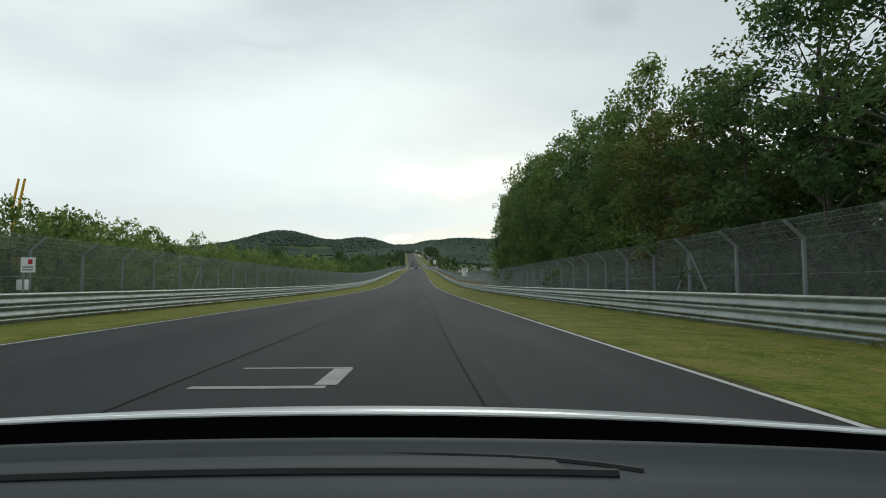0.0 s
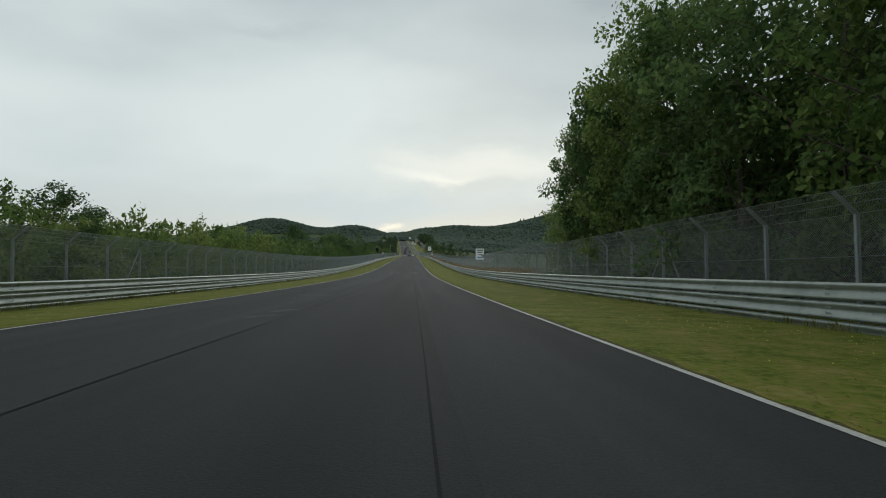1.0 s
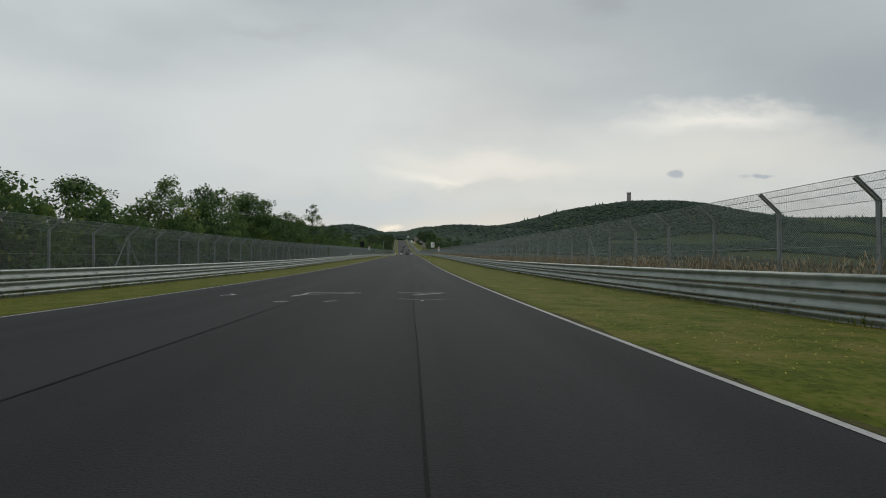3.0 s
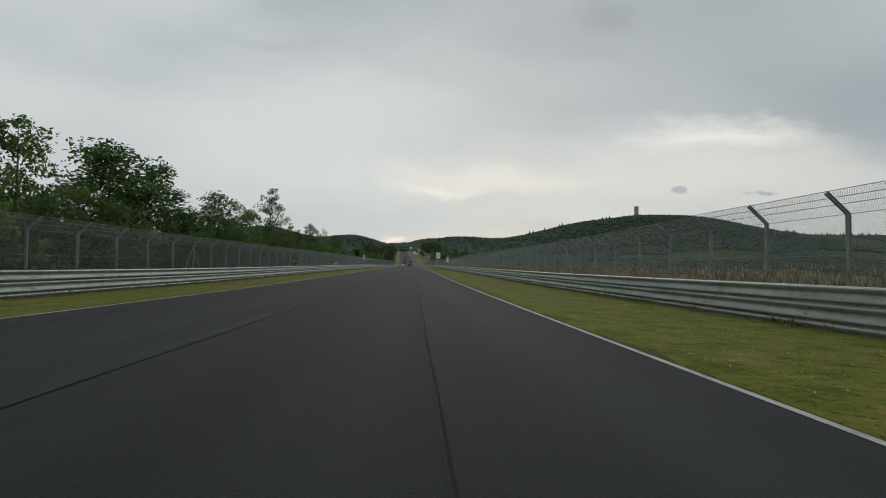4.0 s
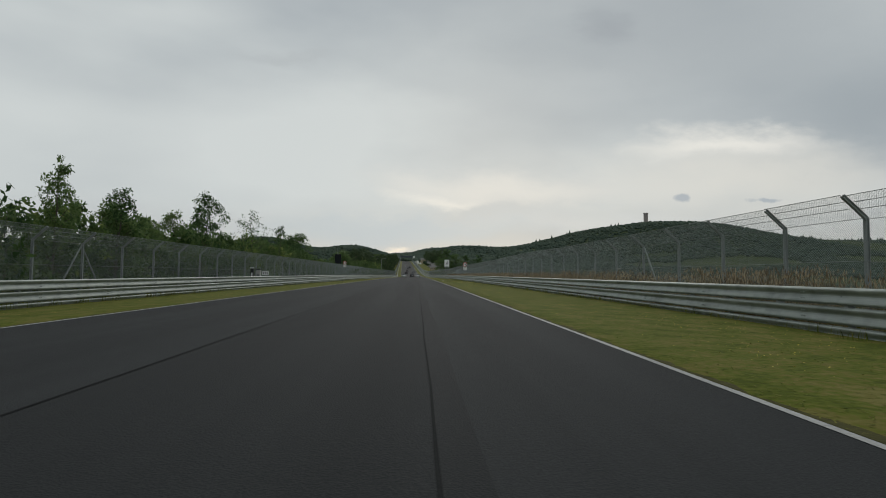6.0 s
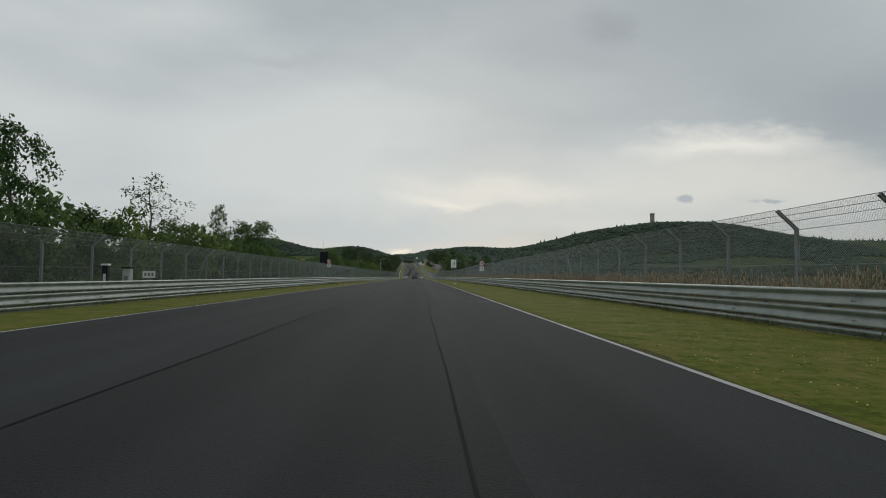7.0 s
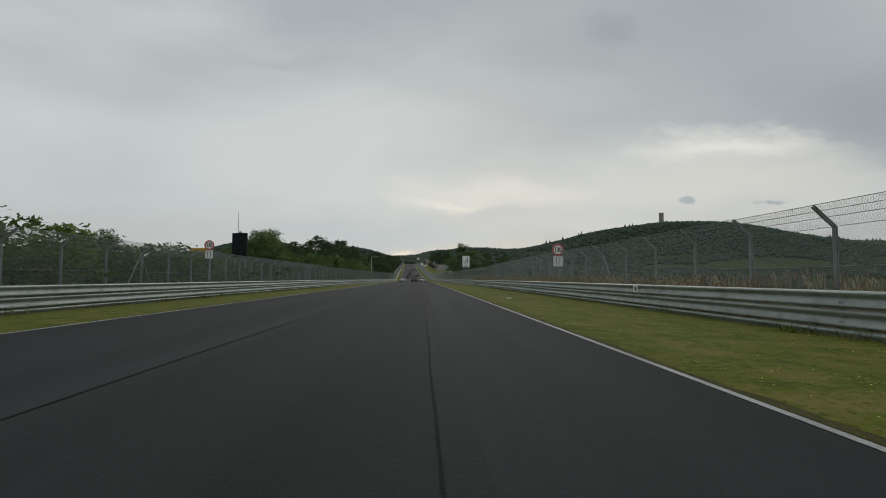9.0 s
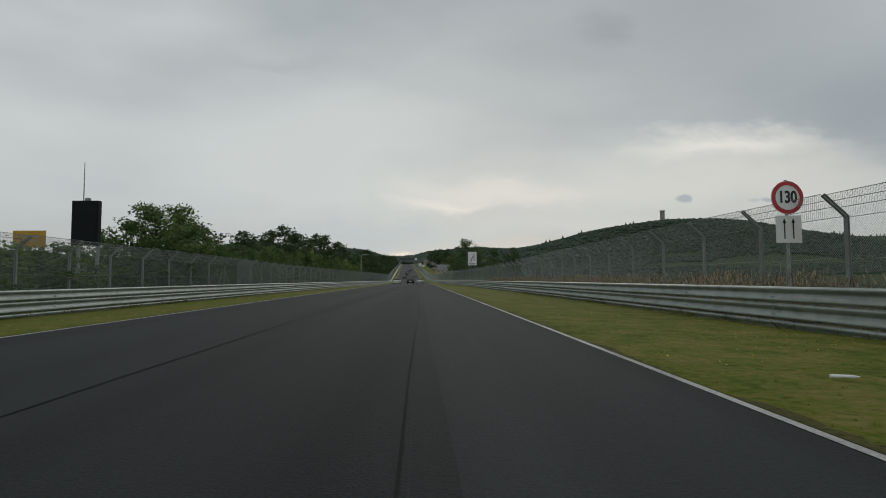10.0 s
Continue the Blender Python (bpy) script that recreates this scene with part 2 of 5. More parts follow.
# aerial haze is mixed into these base colours, paler and bluer than near leaves
HAZED_WOODS = material("far_woods", [(0.048, 0.070, 0.055), (0.061, 0.085, 0.064), (0.075, 0.100, 0.070)], 0.95, scale=0.012, fine=0.1, vary=0.11, specular=0.05, island=True, spread=0.26)

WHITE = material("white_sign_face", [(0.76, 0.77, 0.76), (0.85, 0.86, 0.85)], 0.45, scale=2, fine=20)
RED = material("red_sign_face", [(0.42, 0.02, 0.03), (0.55, 0.035, 0.04)], 0.45, scale=2, fine=20)
BLACK = material("black_paint", [(0.012, 0.012, 0.013), (0.022, 0.022, 0.024)], 0.5, scale=2, fine=25)
BLUE = material("blue_sign_face", [(0.04, 0.22, 0.45), (0.06, 0.28, 0.52)], 0.5, scale=2, fine=20)
GREY = material("grey_lettering", [(0.16, 0.17, 0.18), (0.24, 0.25, 0.26)], 0.6, scale=3, fine=20)
YELLOW = material("yellow_paint", [(0.48, 0.27, 0.02), (0.62, 0.36, 0.03)], 0.5, scale=1.5, fine=12)
TAN = material("tan_render", [(0.35, 0.29, 0.18), (0.48, 0.41, 0.28)], 0.9, scale=0.3, fine=4)
CONCRETE = material("pale_render", [(0.40, 0.40, 0.39), (0.55, 0.55, 0.53)], 0.9, scale=0.3, fine=4)
STONE = material("grey_stone", [(0.22, 0.20, 0.185), (0.31, 0.285, 0.265)], 0.95, scale=0.3, fine=2, bump=0.5)
ROOF = material("roof_tiles", [(0.13, 0.125, 0.12), (0.20, 0.19, 0.18)], 0.9, scale=0.6, fine=5)
TYRE = material("tyre_rubber", [(0.012, 0.012, 0.012), (0.02, 0.02, 0.02)], 0.85)
GLASS = material("tinted_glass", [(0.01, 0.012, 0.014), (0.015, 0.017, 0.019)], 0.08, scale=1, fine=5)
SLATE = material("slate_blue_paint", [(0.035, 0.05, 0.065), (0.05, 0.068, 0.085)], 0.6, scale=0.5, fine=4)
RUBY = material("red_lens", [(0.14, 0.008, 0.008), (0.20, 0.012, 0.012)], 0.2)
PAINTS = {"white": (0.86, 0.87, 0.87), "black": (0.015, 0.015, 0.017), "red": (0.40, 0.02, 0.02), "silver": (0.40, 0.41, 0.42), "blue": (0.03, 0.07, 0.20), "grey": (0.12, 0.125, 0.13)}
SCREEN = material("dark_screen", [(0.010, 0.012, 0.015), (0.016, 0.018, 0.021)], 0.7, scale=2, fine=40, specular=0.15)
# black plastic, darkened further: the shade under the windscreen is in the colour
SHADED_COWL = material("shaded_cowl_plastic", [(0.002, 0.002, 0.002), (0.004, 0.004, 0.004)], 1.0, scale=6, fine=200, specular=0.0)
DASH = material("dashboard_plastic", [(0.031, 0.0365, 0.041), (0.038, 0.044, 0.049)], 0.8, scale=6, fine=500, bump=0.04, specular=0.2)
CAR_PAINT = {k: material(k + "_car_paint", [tuple(v * 0.9 for v in c), c], 0.25, scale=1, fine=30) for k, c in PAINTS.items()}

def part(name, bm, mat, parent=None, label="", smoothed=False):
    """Links a bmesh (or a mesh) as one object, under a thing where one is given."""
    if isinstance(bm, bpy.types.Mesh):
        me = bm
    else:
        me = bpy.data.meshes.new(name)
        bm.to_mesh(me)
        bm.free()
        me.materials.append(mat)
        if smoothed:
            me.shade_smooth()
    ob = new(name, me)
    if parent is not None:
        ob.parent = parent
    if label:
        ob["label"] = label
    return ob


def sheet(name, verts, faces, mat, smoothed=False):
    me = bpy.data.meshes.new(name)
    me.from_pydata([tuple(map(float, v)) for v in verts], [], [tuple(map(int, f)) for f in faces])
    me.materials.append(mat)
    if smoothed:
        me.shade_smooth()
    return me


def box(bm, cx, cy, cz, sx, sy, sz, m=None, bevel=0.0):
    made = bmesh.ops.create_cube(bm, size=1, matrix=(m or Matrix()) @ Matrix.LocRotScale((cx, cy, cz), None, (sx, sy, sz)))
    if bevel:
        edges = list({e for v in made["verts"] for e in v.link_edges})
        bmesh.ops.bevel(bm, geom=edges, offset=bevel, segments=2, affect="EDGES")
    return bm


def rod(bm, a, b, r0, r1=None, sides=8):
    """A tapered bar from a to b."""
    a, b = Vector(a), Vector(b)
    m = Matrix.Translation((a + b) / 2) @ (b - a).to_track_quat("Z", "Y").to_matrix().to_4x4()
    bmesh.ops.create_cone(bm, cap_ends=True, segments=sides, radius1=r0, radius2=r0 if r1 is None else r1, depth=(b - a).length, matrix=m)
    return bm


def thing(name, m, label, category, group=""):
    ob = new(name)
    ob.empty_display_size = 0.2
    ob.matrix_world = m
    return tagged(ob, label, category, group)


# ---------------------------------------------------------------- ground
HILLS = [(698, 1650, 149, 503, 420), (-171, 1650, 46, 96, 260), (-394, 1600, 70, 137, 300), (-925, 1500, 55, 344, 400), (97, 1500, 24, 130, 260), (1330, 1500, 62, 220, 400)]


def terrain(x, y):
    """Height of the ground: verges beside the asphalt, a valley on one side, hills all round."""
    side = abs(x - bend(y))
    z = level(y)
    if side < ROAD + 0.10 and y < 1062:
        return z - 0.08
    rail = RAIL_R if x > 0 else -RAIL_L
    z -= (0.10 if x > 0 else 0.17) * smooth(ROAD + 0.3, rail, side)
    if x > 0:
        z -= smooth(13.5, 70, x) * 8.0 * smooth(85, 125, y)
        z -= smooth(60, 300, x) * 11.0
    else:
        z += smooth(13, 22, -x) * 0.3
        z -= smooth(40, 250, -x) * 6.0
    far = max(smooth(30, 120, side), smooth(960, 1150, y))
    for hx, hy, a, sx, sy in HILLS:
        z += far * a * math.exp(-((x - hx) / sx) ** 2 - ((y - hy) / sy) ** 2)
    if side > 30:
        z += far * 4.0 * noise.noise(Vector((x * 0.008, y * 0.008, 0)))
    z += 0.03 * noise.noise(Vector((x * 0.6, y * 0.4, 3))) * smooth(ROAD + 0.3, ROAD + 1.5, side)
    return z


xs = [-3400, -2200, -1600, -1200] + list(range(-1000, -100, 50)) + [-100, -80, -60, -45, -35, -28, -22, -18, -15, -13, -11.9, -10.745, -9.75, -8.5, -7.2, -6.2, -5.45, -5.35,
      5.35, 5.45, 6.2, 7.2, 8.5, 9.6, 10.92, 12.1, 13.5, 15.5, 18, 22, 28, 35, 45, 60, 80, 100] + list(range(150, 1050, 50)) + [1200, 1600, 2200, 3000]
ys = list(np.arange(-60, 330, 3.0)) + list(range(330, 1000, 15)) + list(range(1000, 2600, 50)) + [2800, 3200, 3800, 4500]
verts = [(x + bend(y), y, terrain(x + bend(y), y)) for y in ys for x in xs]
nx = len(xs)
faces = [(j * nx + i, j * nx + i + 1, (j + 1) * nx + i + 1, (j + 1) * nx + i) for j in range(len(ys) - 1) for i in range(nx - 1)]
land = sheet("ground", verts, faces, GRASS, True)
land.materials.append(MEADOW)
for face in land.polygons:
    if abs(face.center.x - bend(face.center.y)) > 32 or face.center.y > 1065:
        face.material_index = 1
ground = tagged(new("ground", land), "mown green grass verge and rolling meadows", "ground", kind="structure")


def ribbon(name, x0, x1, y0, y1, lift, mat, step=4.0):
    n = max(2, int((y1 - y0) / step) + 1)
    v = []
    for y in np.linspace(y0, y1, n):
        v += [(x0 + bend(y), y, level(y) + lift), (x1 + bend(y), y, level(y) + lift)]
    f = [(2 * i, 2 * i + 1, 2 * i + 3, 2 * i + 2) for i in range(n - 1)]
    return new(name, sheet(name, v, f, mat))


SEAM_L, SEAM_R = -0.65, 2.55
for x0, x1, mat in ((-ROAD - 0.12, SEAM_L, ASPHALT), (SEAM_L, SEAM_R, ASPHALT_MID), (SEAM_R, ROAD + 0.12, ASPHALT)):
    tagged(ribbon("road", x0, x1, -60, 1060, 0.0, mat), "lane of dark grey asphalt race track with sealed seams", "road", kind="structure")
for side in (-1, 1):
    tagged(ribbon("edge_line", side * (ROAD + 0.02), side * (ROAD + 0.105), -60, 1060, 0.005, LINE), "worn white painted edge line on the asphalt", "road marking", kind="structure")


def soil_edge(side):
    """Crumbling strip of bare earth between asphalt and grass."""
    r, v, wide = random.Random(side + 5), [], 0.06
    for y in np.arange(10.0, 330.0, 0.12):
        wide = min(0.15, max(0.01, wide + r.uniform(-0.045, 0.045)))
        inner, outer = side * (ROAD + 0.122), side * (ROAD + 0.122 + wide)
        v += [(inner, y, level(y) + 0.004), (outer, y, max(terrain(outer, y), level(y) - 0.02) + 0.006)]
    f = [(2 * i, 2 * i + 1, 2 * i + 3, 2 * i + 2) for i in range(len(v) // 2 - 1)]
    tagged(new("soil_edge", sheet("soil_edge", v, f, SOIL)), "bare brown soil along the asphalt edge", "ground", kind="structure")


soil_edge(-1)
soil_edge(1)


# ---------------------------------------------------------------- guard rails
def beam_mesh():
    """One W-shaped rail, 4 m long along y, its ribs towards -x."""
    prof = [(0.0, 0.157), (-0.032, 0.155), (-0.068, 0.140), (-0.083, 0.120), (-0.083, 0.102), (-0.068, 0.074), (-0.032, 0.040), (-0.022, 0.012), (-0.034, -0.020), (-0.070, -0.076), (-0.083, -0.106), (-0.081, -0.124), (-0.058, -0.141), (-0.018, -0.154), (0.0, -0.157)]
    bm = bmesh.new()
    rows = []
    for y in (-2.0, 2.0):
        rows.append([bm.verts.new((x, y, z)) for x, z in prof])
        rows.append([bm.verts.new((x + 0.006, y, z)) for x, z in prof])
    for a, b in ((0, 2), (3, 1)):
        for i in range(len(prof) - 1):
            bm.faces.new((rows[a][i], rows[a][i + 1], rows[b][i + 1], rows[b][i]))
    for a, b in ((0, 1), (3, 2)):
        ends = [[bm.verts.new(v.co) for v in rows[k]] for k in (a, b)]
        for i in range(len(prof) - 1):
            bm.faces.new((ends[1][i], ends[1][i + 1], ends[0][i + 1], ends[0][i]))
    bmesh.ops.recalc_face_normals(bm, faces=bm.faces)
    me = bpy.data.meshes.new("beam")
    bm.to_mesh(me)
    bm.free()
    me.materials.append(ZINC)
    me.transform(Matrix.Diagonal((1, 1, 1.13, 1)))
    return me


BEAM = beam_mesh()
bm = bmesh.new()
for y in (-1.94, -1.86):
    for z in (-0.06, 0.06):
        rod(bm, (-0.05, y, z), (-0.082, y, z), 0.016, sides=5)
rod(bm, (-0.005, -0.9, 0), (-0.035, -0.9, 0), 0.02, sides=5)
rod(bm, (-0.005, 1.1, 0), (-0.035, 1.1, 0), 0.02, sides=5)
SPLICE = bpy.data.meshes.new("splice_bolts")
bm.to_mesh(SPLICE)
bm.free()
SPLICE.materials.append(POST)
bm = bmesh.new()
for x in (0.07, 0.13):
    box(bm, x, 0, 0.30, 0.008, 0.11, 1.1)
box(bm, 0.10, 0, 0.30, 0.06, 0.008, 1.1)
box(bm, 0.03, 0, 0.55, 0.07, 0.09, 0.5)
RAIL_POST = bpy.data.meshes.new("rail_post")
bm.to_mesh(RAIL_POST)
bm.free()
RAIL_POST.materials.append(POST)
RAIL_Z = (-0.015, 0.375, 0.765)


def guard_rail(x, y, flip):
    z0, z1 = level(y - 2), level(y + 2)
    m = Matrix.Translation((x, y, (z0 + z1) / 2 - (0.10 if x > 0 else 0.17))) @ Matrix.Rotation(math.atan((z1 - z0) / 4), 4, "X")
    if flip:
        m = m @ Matrix.Rotation(math.pi, 4, "Z")
    g = thing("guard_rail", m, "galvanised steel guard rail of three stacked beams on posts", "guard rail", "guard rails along the track")
    for z in RAIL_Z:
        b = part("beam", BEAM, None, g)
        b.location.z = z
        part("bolts", SPLICE, None, b)["kind"] = "stuff"
    for py in (-1.0, 1.0):
        p = part("post", RAIL_POST, None, g)
        p.location.y = py
    return g


for k in range(0, 84):
    guard_rail(RAIL_R, 4.0 * k, False)
    guard_rail(RAIL_L, 4.0 * k, True)


def far_rail(x, flip):
    v, f = [], []
    prof = [(0.0, 0.157), (-0.066, 0.128), (-0.083, 0.098), (-0.012, 0.0), (-0.083, -0.098), (-0.066, -0.128), (0.0, -0.157)]
    for y in np.arange(334.0, 1000.0, 8.0):
        for z0 in RAIL_Z:
            for px, pz in prof:
                v.append((x + (pinch(y) if flip else -pinch(y)) + bend(y) + (-px if flip else px), y, level(y) + z0 + pz - (0.17 if flip else 0.10)))
    n = 3 * len(prof)
    for j in range(len(v) // n - 1):
        for i in range(n - 1):
            if i % len(prof) != len(prof) - 1:
                f.append((j * n + i, j * n + i + 1, (j + 1) * n + i + 1, (j + 1) * n + i))
    tagged(new("far_guard_rail", sheet("far_guard_rail", v, f, ZINC)), "galvanised guard rail running up the distant hill", "guard rail", kind="stuff")


far_rail(RAIL_R, False)
far_rail(RAIL_L, True)

# ---------------------------------------------------------------- fence
BEND, CRANK_X, CRANK_Z = 2.45, 0.52, 0.48


def post_mesh():
    bm = bmesh.new()
    for x in (-0.036, 0.036):
        box(bm, x, 0, BEND / 2 - 0.15, 0.010, 0.078, BEND + 0.3)
    box(bm, 0, 0, BEND / 2 - 0.15, 0.064, 0.012, BEND + 0.3)
    arm = Matrix.Translation((0, 0, BEND - 0.02)) @ Matrix.Rotation(-math.atan2(CRANK_X, CRANK_Z), 4, "Y")
    ln = math.hypot(CRANK_X, CRANK_Z)
    for x in (-0.034, 0.034):
        box(bm, x, 0, ln / 2, 0.010, 0.072, ln, arm)
    box(bm, 0, 0, ln / 2, 0.07, 0.012, ln, arm)
    me = bpy.data.meshes.new("post")
    bm.to_mesh(me)
    bm.free()
    me.materials.append(POST)
    return me


def wire_strips(segments, r):
    """Three-sided wires from point pairs."""
    v, f = [], []
    for a, b in segments:
        a, b = Vector(a), Vector(b)
        d = (b - a).normalized()
        u = d.orthogonal().normalized()
        w = d.cross(u)
        k = len(v)
        for p in (a, b):
            for ang in (0, 2.0944, 4.1888):
                v.append(p + (u * math.cos(ang) + w * math.sin(ang)) * r)
        for i in range(3):
            j = (i + 1) % 3
            f.append((k + i, k + j, k + 3 + j, k + 3 + i))
    return v, f


SPAN = 2.93


def netting_mesh(step, r):
    """Chain link over one span, upright up to the bend and leaning over above it."""
    ln = math.hypot(CRANK_X, CRANK_Z)
    top = BEND + ln

    def at(s, h):
        if h <= BEND:
            return (-0.045, s, h)
        k = (h - BEND) / ln
        return (-0.045 - CRANK_X * k, s, BEND + CRANK_Z * k)

    segs = []
    n = int((SPAN + top) / step)
    for sign in (1, -1):
        for i in range(n + 1):
            c = i * step
            pts = []
            for h in (0.1, BEND, top):
                s = c - h if sign > 0 else SPAN - (c - h)
                pts.append((s, h))
            for (s0, h0), (s1, h1) in zip(pts, pts[1:]):
                lo, hi = 0.0, SPAN
                d = s1 - s0
                t0, t1 = sorted(((lo - s0) / d, (hi - s0) / d))
                t0, t1 = max(0, t0), min(1, t1)
                if t1 - t0 > 1e-3:
                    segs.append((at(s0 + d * t0, h0 + (h1 - h0) * t0), at(s0 + d * t1, h0 + (h1 - h0) * t1)))
    v, f = wire_strips(segs, r)
    return sheet("netting", v, f, WIRE)


FENCE_POST, NETTING = post_mesh(), netting_mesh(0.063, 0.0026)
v, f = wire_strips([((0, 0, 0), (0, SPAN, 0))], 0.008)
STRAND = sheet("tension_wire", v, f, POST)
STRAND_AT = [(-0.05, 1.5), (-0.05, BEND - 0.02)] + [(-0.05 - CRANK_X * k, BEND + CRANK_Z * k) for k in (0.4, 0.7, 0.98)]
STRUTS = []
for end in (-1.8, 1.8):
    bm = bmesh.new()
    rod(bm, (0.05, 0, BEND - 0.08), (0.05, end, -0.05), 0.032, sides=8)
    me = bpy.data.meshes.new("strut")
    bm.to_mesh(me)
    bm.free()
    me.materials.append(ZINC)
    STRUTS.append(me)


# the fence stands a little higher in places: station, lift
LIFT = ((85, 0.0), (92, 0.18), (110, 0.18), (128, 0.03), (152, 0.03), (160, 0.13), (168, 0.12), (175, 0.02), (226, 0.0), (235, 0.09), (246, 0.07), (253, 0.0), (286, 0.0), (292, 0.09), (312, 0.08), (325, 0.0))


def fence(x, y, gap, flip, braced):
    """A post and the span of netting after it (before it on the flipped side), gap metres long."""
    rise = 0.0 if flip else float(np.interp(y, [q[0] for q in LIFT], [q[1] for q in LIFT]))
    m = Matrix.Translation((x, y, terrain(x, y) - 0.02 + rise)) @ Matrix.Rotation(math.atan(grade(y)), 4, "X")
    if flip:
        m = m @ Matrix.Rotation(math.pi, 4, "Z")
    g = thing("fence", m, "wire mesh fence with a cranked post and two braces" if braced else "tall wire mesh fence with a cranked steel post", "fence", "fence spans along the track")
    part("post", FENCE_POST, None, g)
    part("netting", NETTING, None, g, "grey chain-link wire netting").scale.y = gap / SPAN
    for sx, sz in STRAND_AT:
        wire = part("tension_wire", STRAND, None, g)
        wire.location, wire.scale.y = (sx, 0, sz), gap / SPAN
    if braced:
        for me in STRUTS:
            part("strut", me, None, g)
    return g


# post number and station where the spacing changes
SET_R = ((0, 1.0), (51, 150.91), (52, 153.93), (55, 162.39), (63, 184.35), (65, 189.92), (68, 197.69), (70, 203.3), (72, 208.31), (74, 213.95), (75, 217.0), (86, 250.79), (91, 265.4), (98, 287.46), (112, 328.6))
SET_L = ((0, 1.23), (74, 218.05), (85, 251.3), (97, 287.2), (112, 330.4))
for x, stations, flip, braces in ((FENCE_R, SET_R, False, (11, 24, 37, 51, 63, 75, 86, 98, 109)), (FENCE_L, SET_L, True, (5, 16, 27, 39, 51, 63, 74, 85, 97, 109))):
    at = [float(np.interp(k, [q[0] for q in stations], [q[1] for q in stations])) for k in range(113)]
    for k in range(112):
        gap = at[k + 1] - at[k] if not flip or k == 0 else at[k] - at[k - 1]
        fence(x, at[k], gap, flip, k in braces)


def far_fence(name, x, flip):
    """Posts and close-set wires of the fence where it runs up to the far hill."""
    segs, s = [], 1 if flip else -1
    for y in np.arange(325.0, 900.0, SPAN):
        z = level(y) - 0.1
        u = x + s * pinch(y) + bend(y)
        segs.append(((u, y, z), (u, y, z + BEND)))
        segs.append(((u, y, z + BEND), (u + s * CRANK_X, y, z + BEND + CRANK_Z)))
    v, f = wire_strips(segs, 0.05)
    segs = []
    for a in np.arange(325.0, 897.0, 12.0):
        for h in np.arange(0.15, BEND + 0.42, 0.065):
            segs.append(((x + s * pinch(a) + bend(a), a, level(a) - 0.1 + h), (x + s * pinch(a + 12) + bend(a + 12), a + 12, level(a + 12) - 0.1 + h)))
    v2, f2 = wire_strips(segs, 0.02)
    n = len(v)
    tagged(new(name, sheet(name, v + v2, f + [tuple(i + n for i in q) for q in f2], WIRE)), "distant wire mesh fence along the straight", "fence", kind="stuff")


far_fence("far_fence", FENCE_R, False)
far_fence("far_fence", FENCE_L, True)


# ---------------------------------------------------------------- trees
def leaf_cloud(rng, centres, radii, count, size, flat=0.72):
    """Pointed four-cornered leaves scattered in clumps, most of them facing up."""
    share = radii ** 2 / (radii ** 2).sum()
    idx = rng.choice(len(centres), count, p=share)
    d = rng.normal(size=(count, 3))
    d /= np.linalg.norm(d, axis=1)[:, None]
    d[:, 2] *= flat
    p = centres[idx] + d * (radii[idx] * rng.uniform(0.1, 1.0, count) ** 0.55)[:, None]
    up = rng.normal(size=(count, 3)) * 0.75 + d * 0.6 + (0, 0, 0.8)
    up /= np.linalg.norm(up, axis=1)[:, None]
    a = np.cross(up, rng.normal(size=(count, 3)))
    a /= np.linalg.norm(a, axis=1)[:, None]
    b = np.cross(up, a)
    s = (size * rng.uniform(0.6, 1.35, count))[:, None]
    w = s * rng.uniform(0.4, 0.62, count)[:, None]
    v = np.stack([p - a * s, p - a * s * 0.15 + b * w, p + a * s, p - a * s * 0.15 - b * w], 1).reshape(-1, 3)
    return v, np.arange(count * 4).reshape(-1, 4)


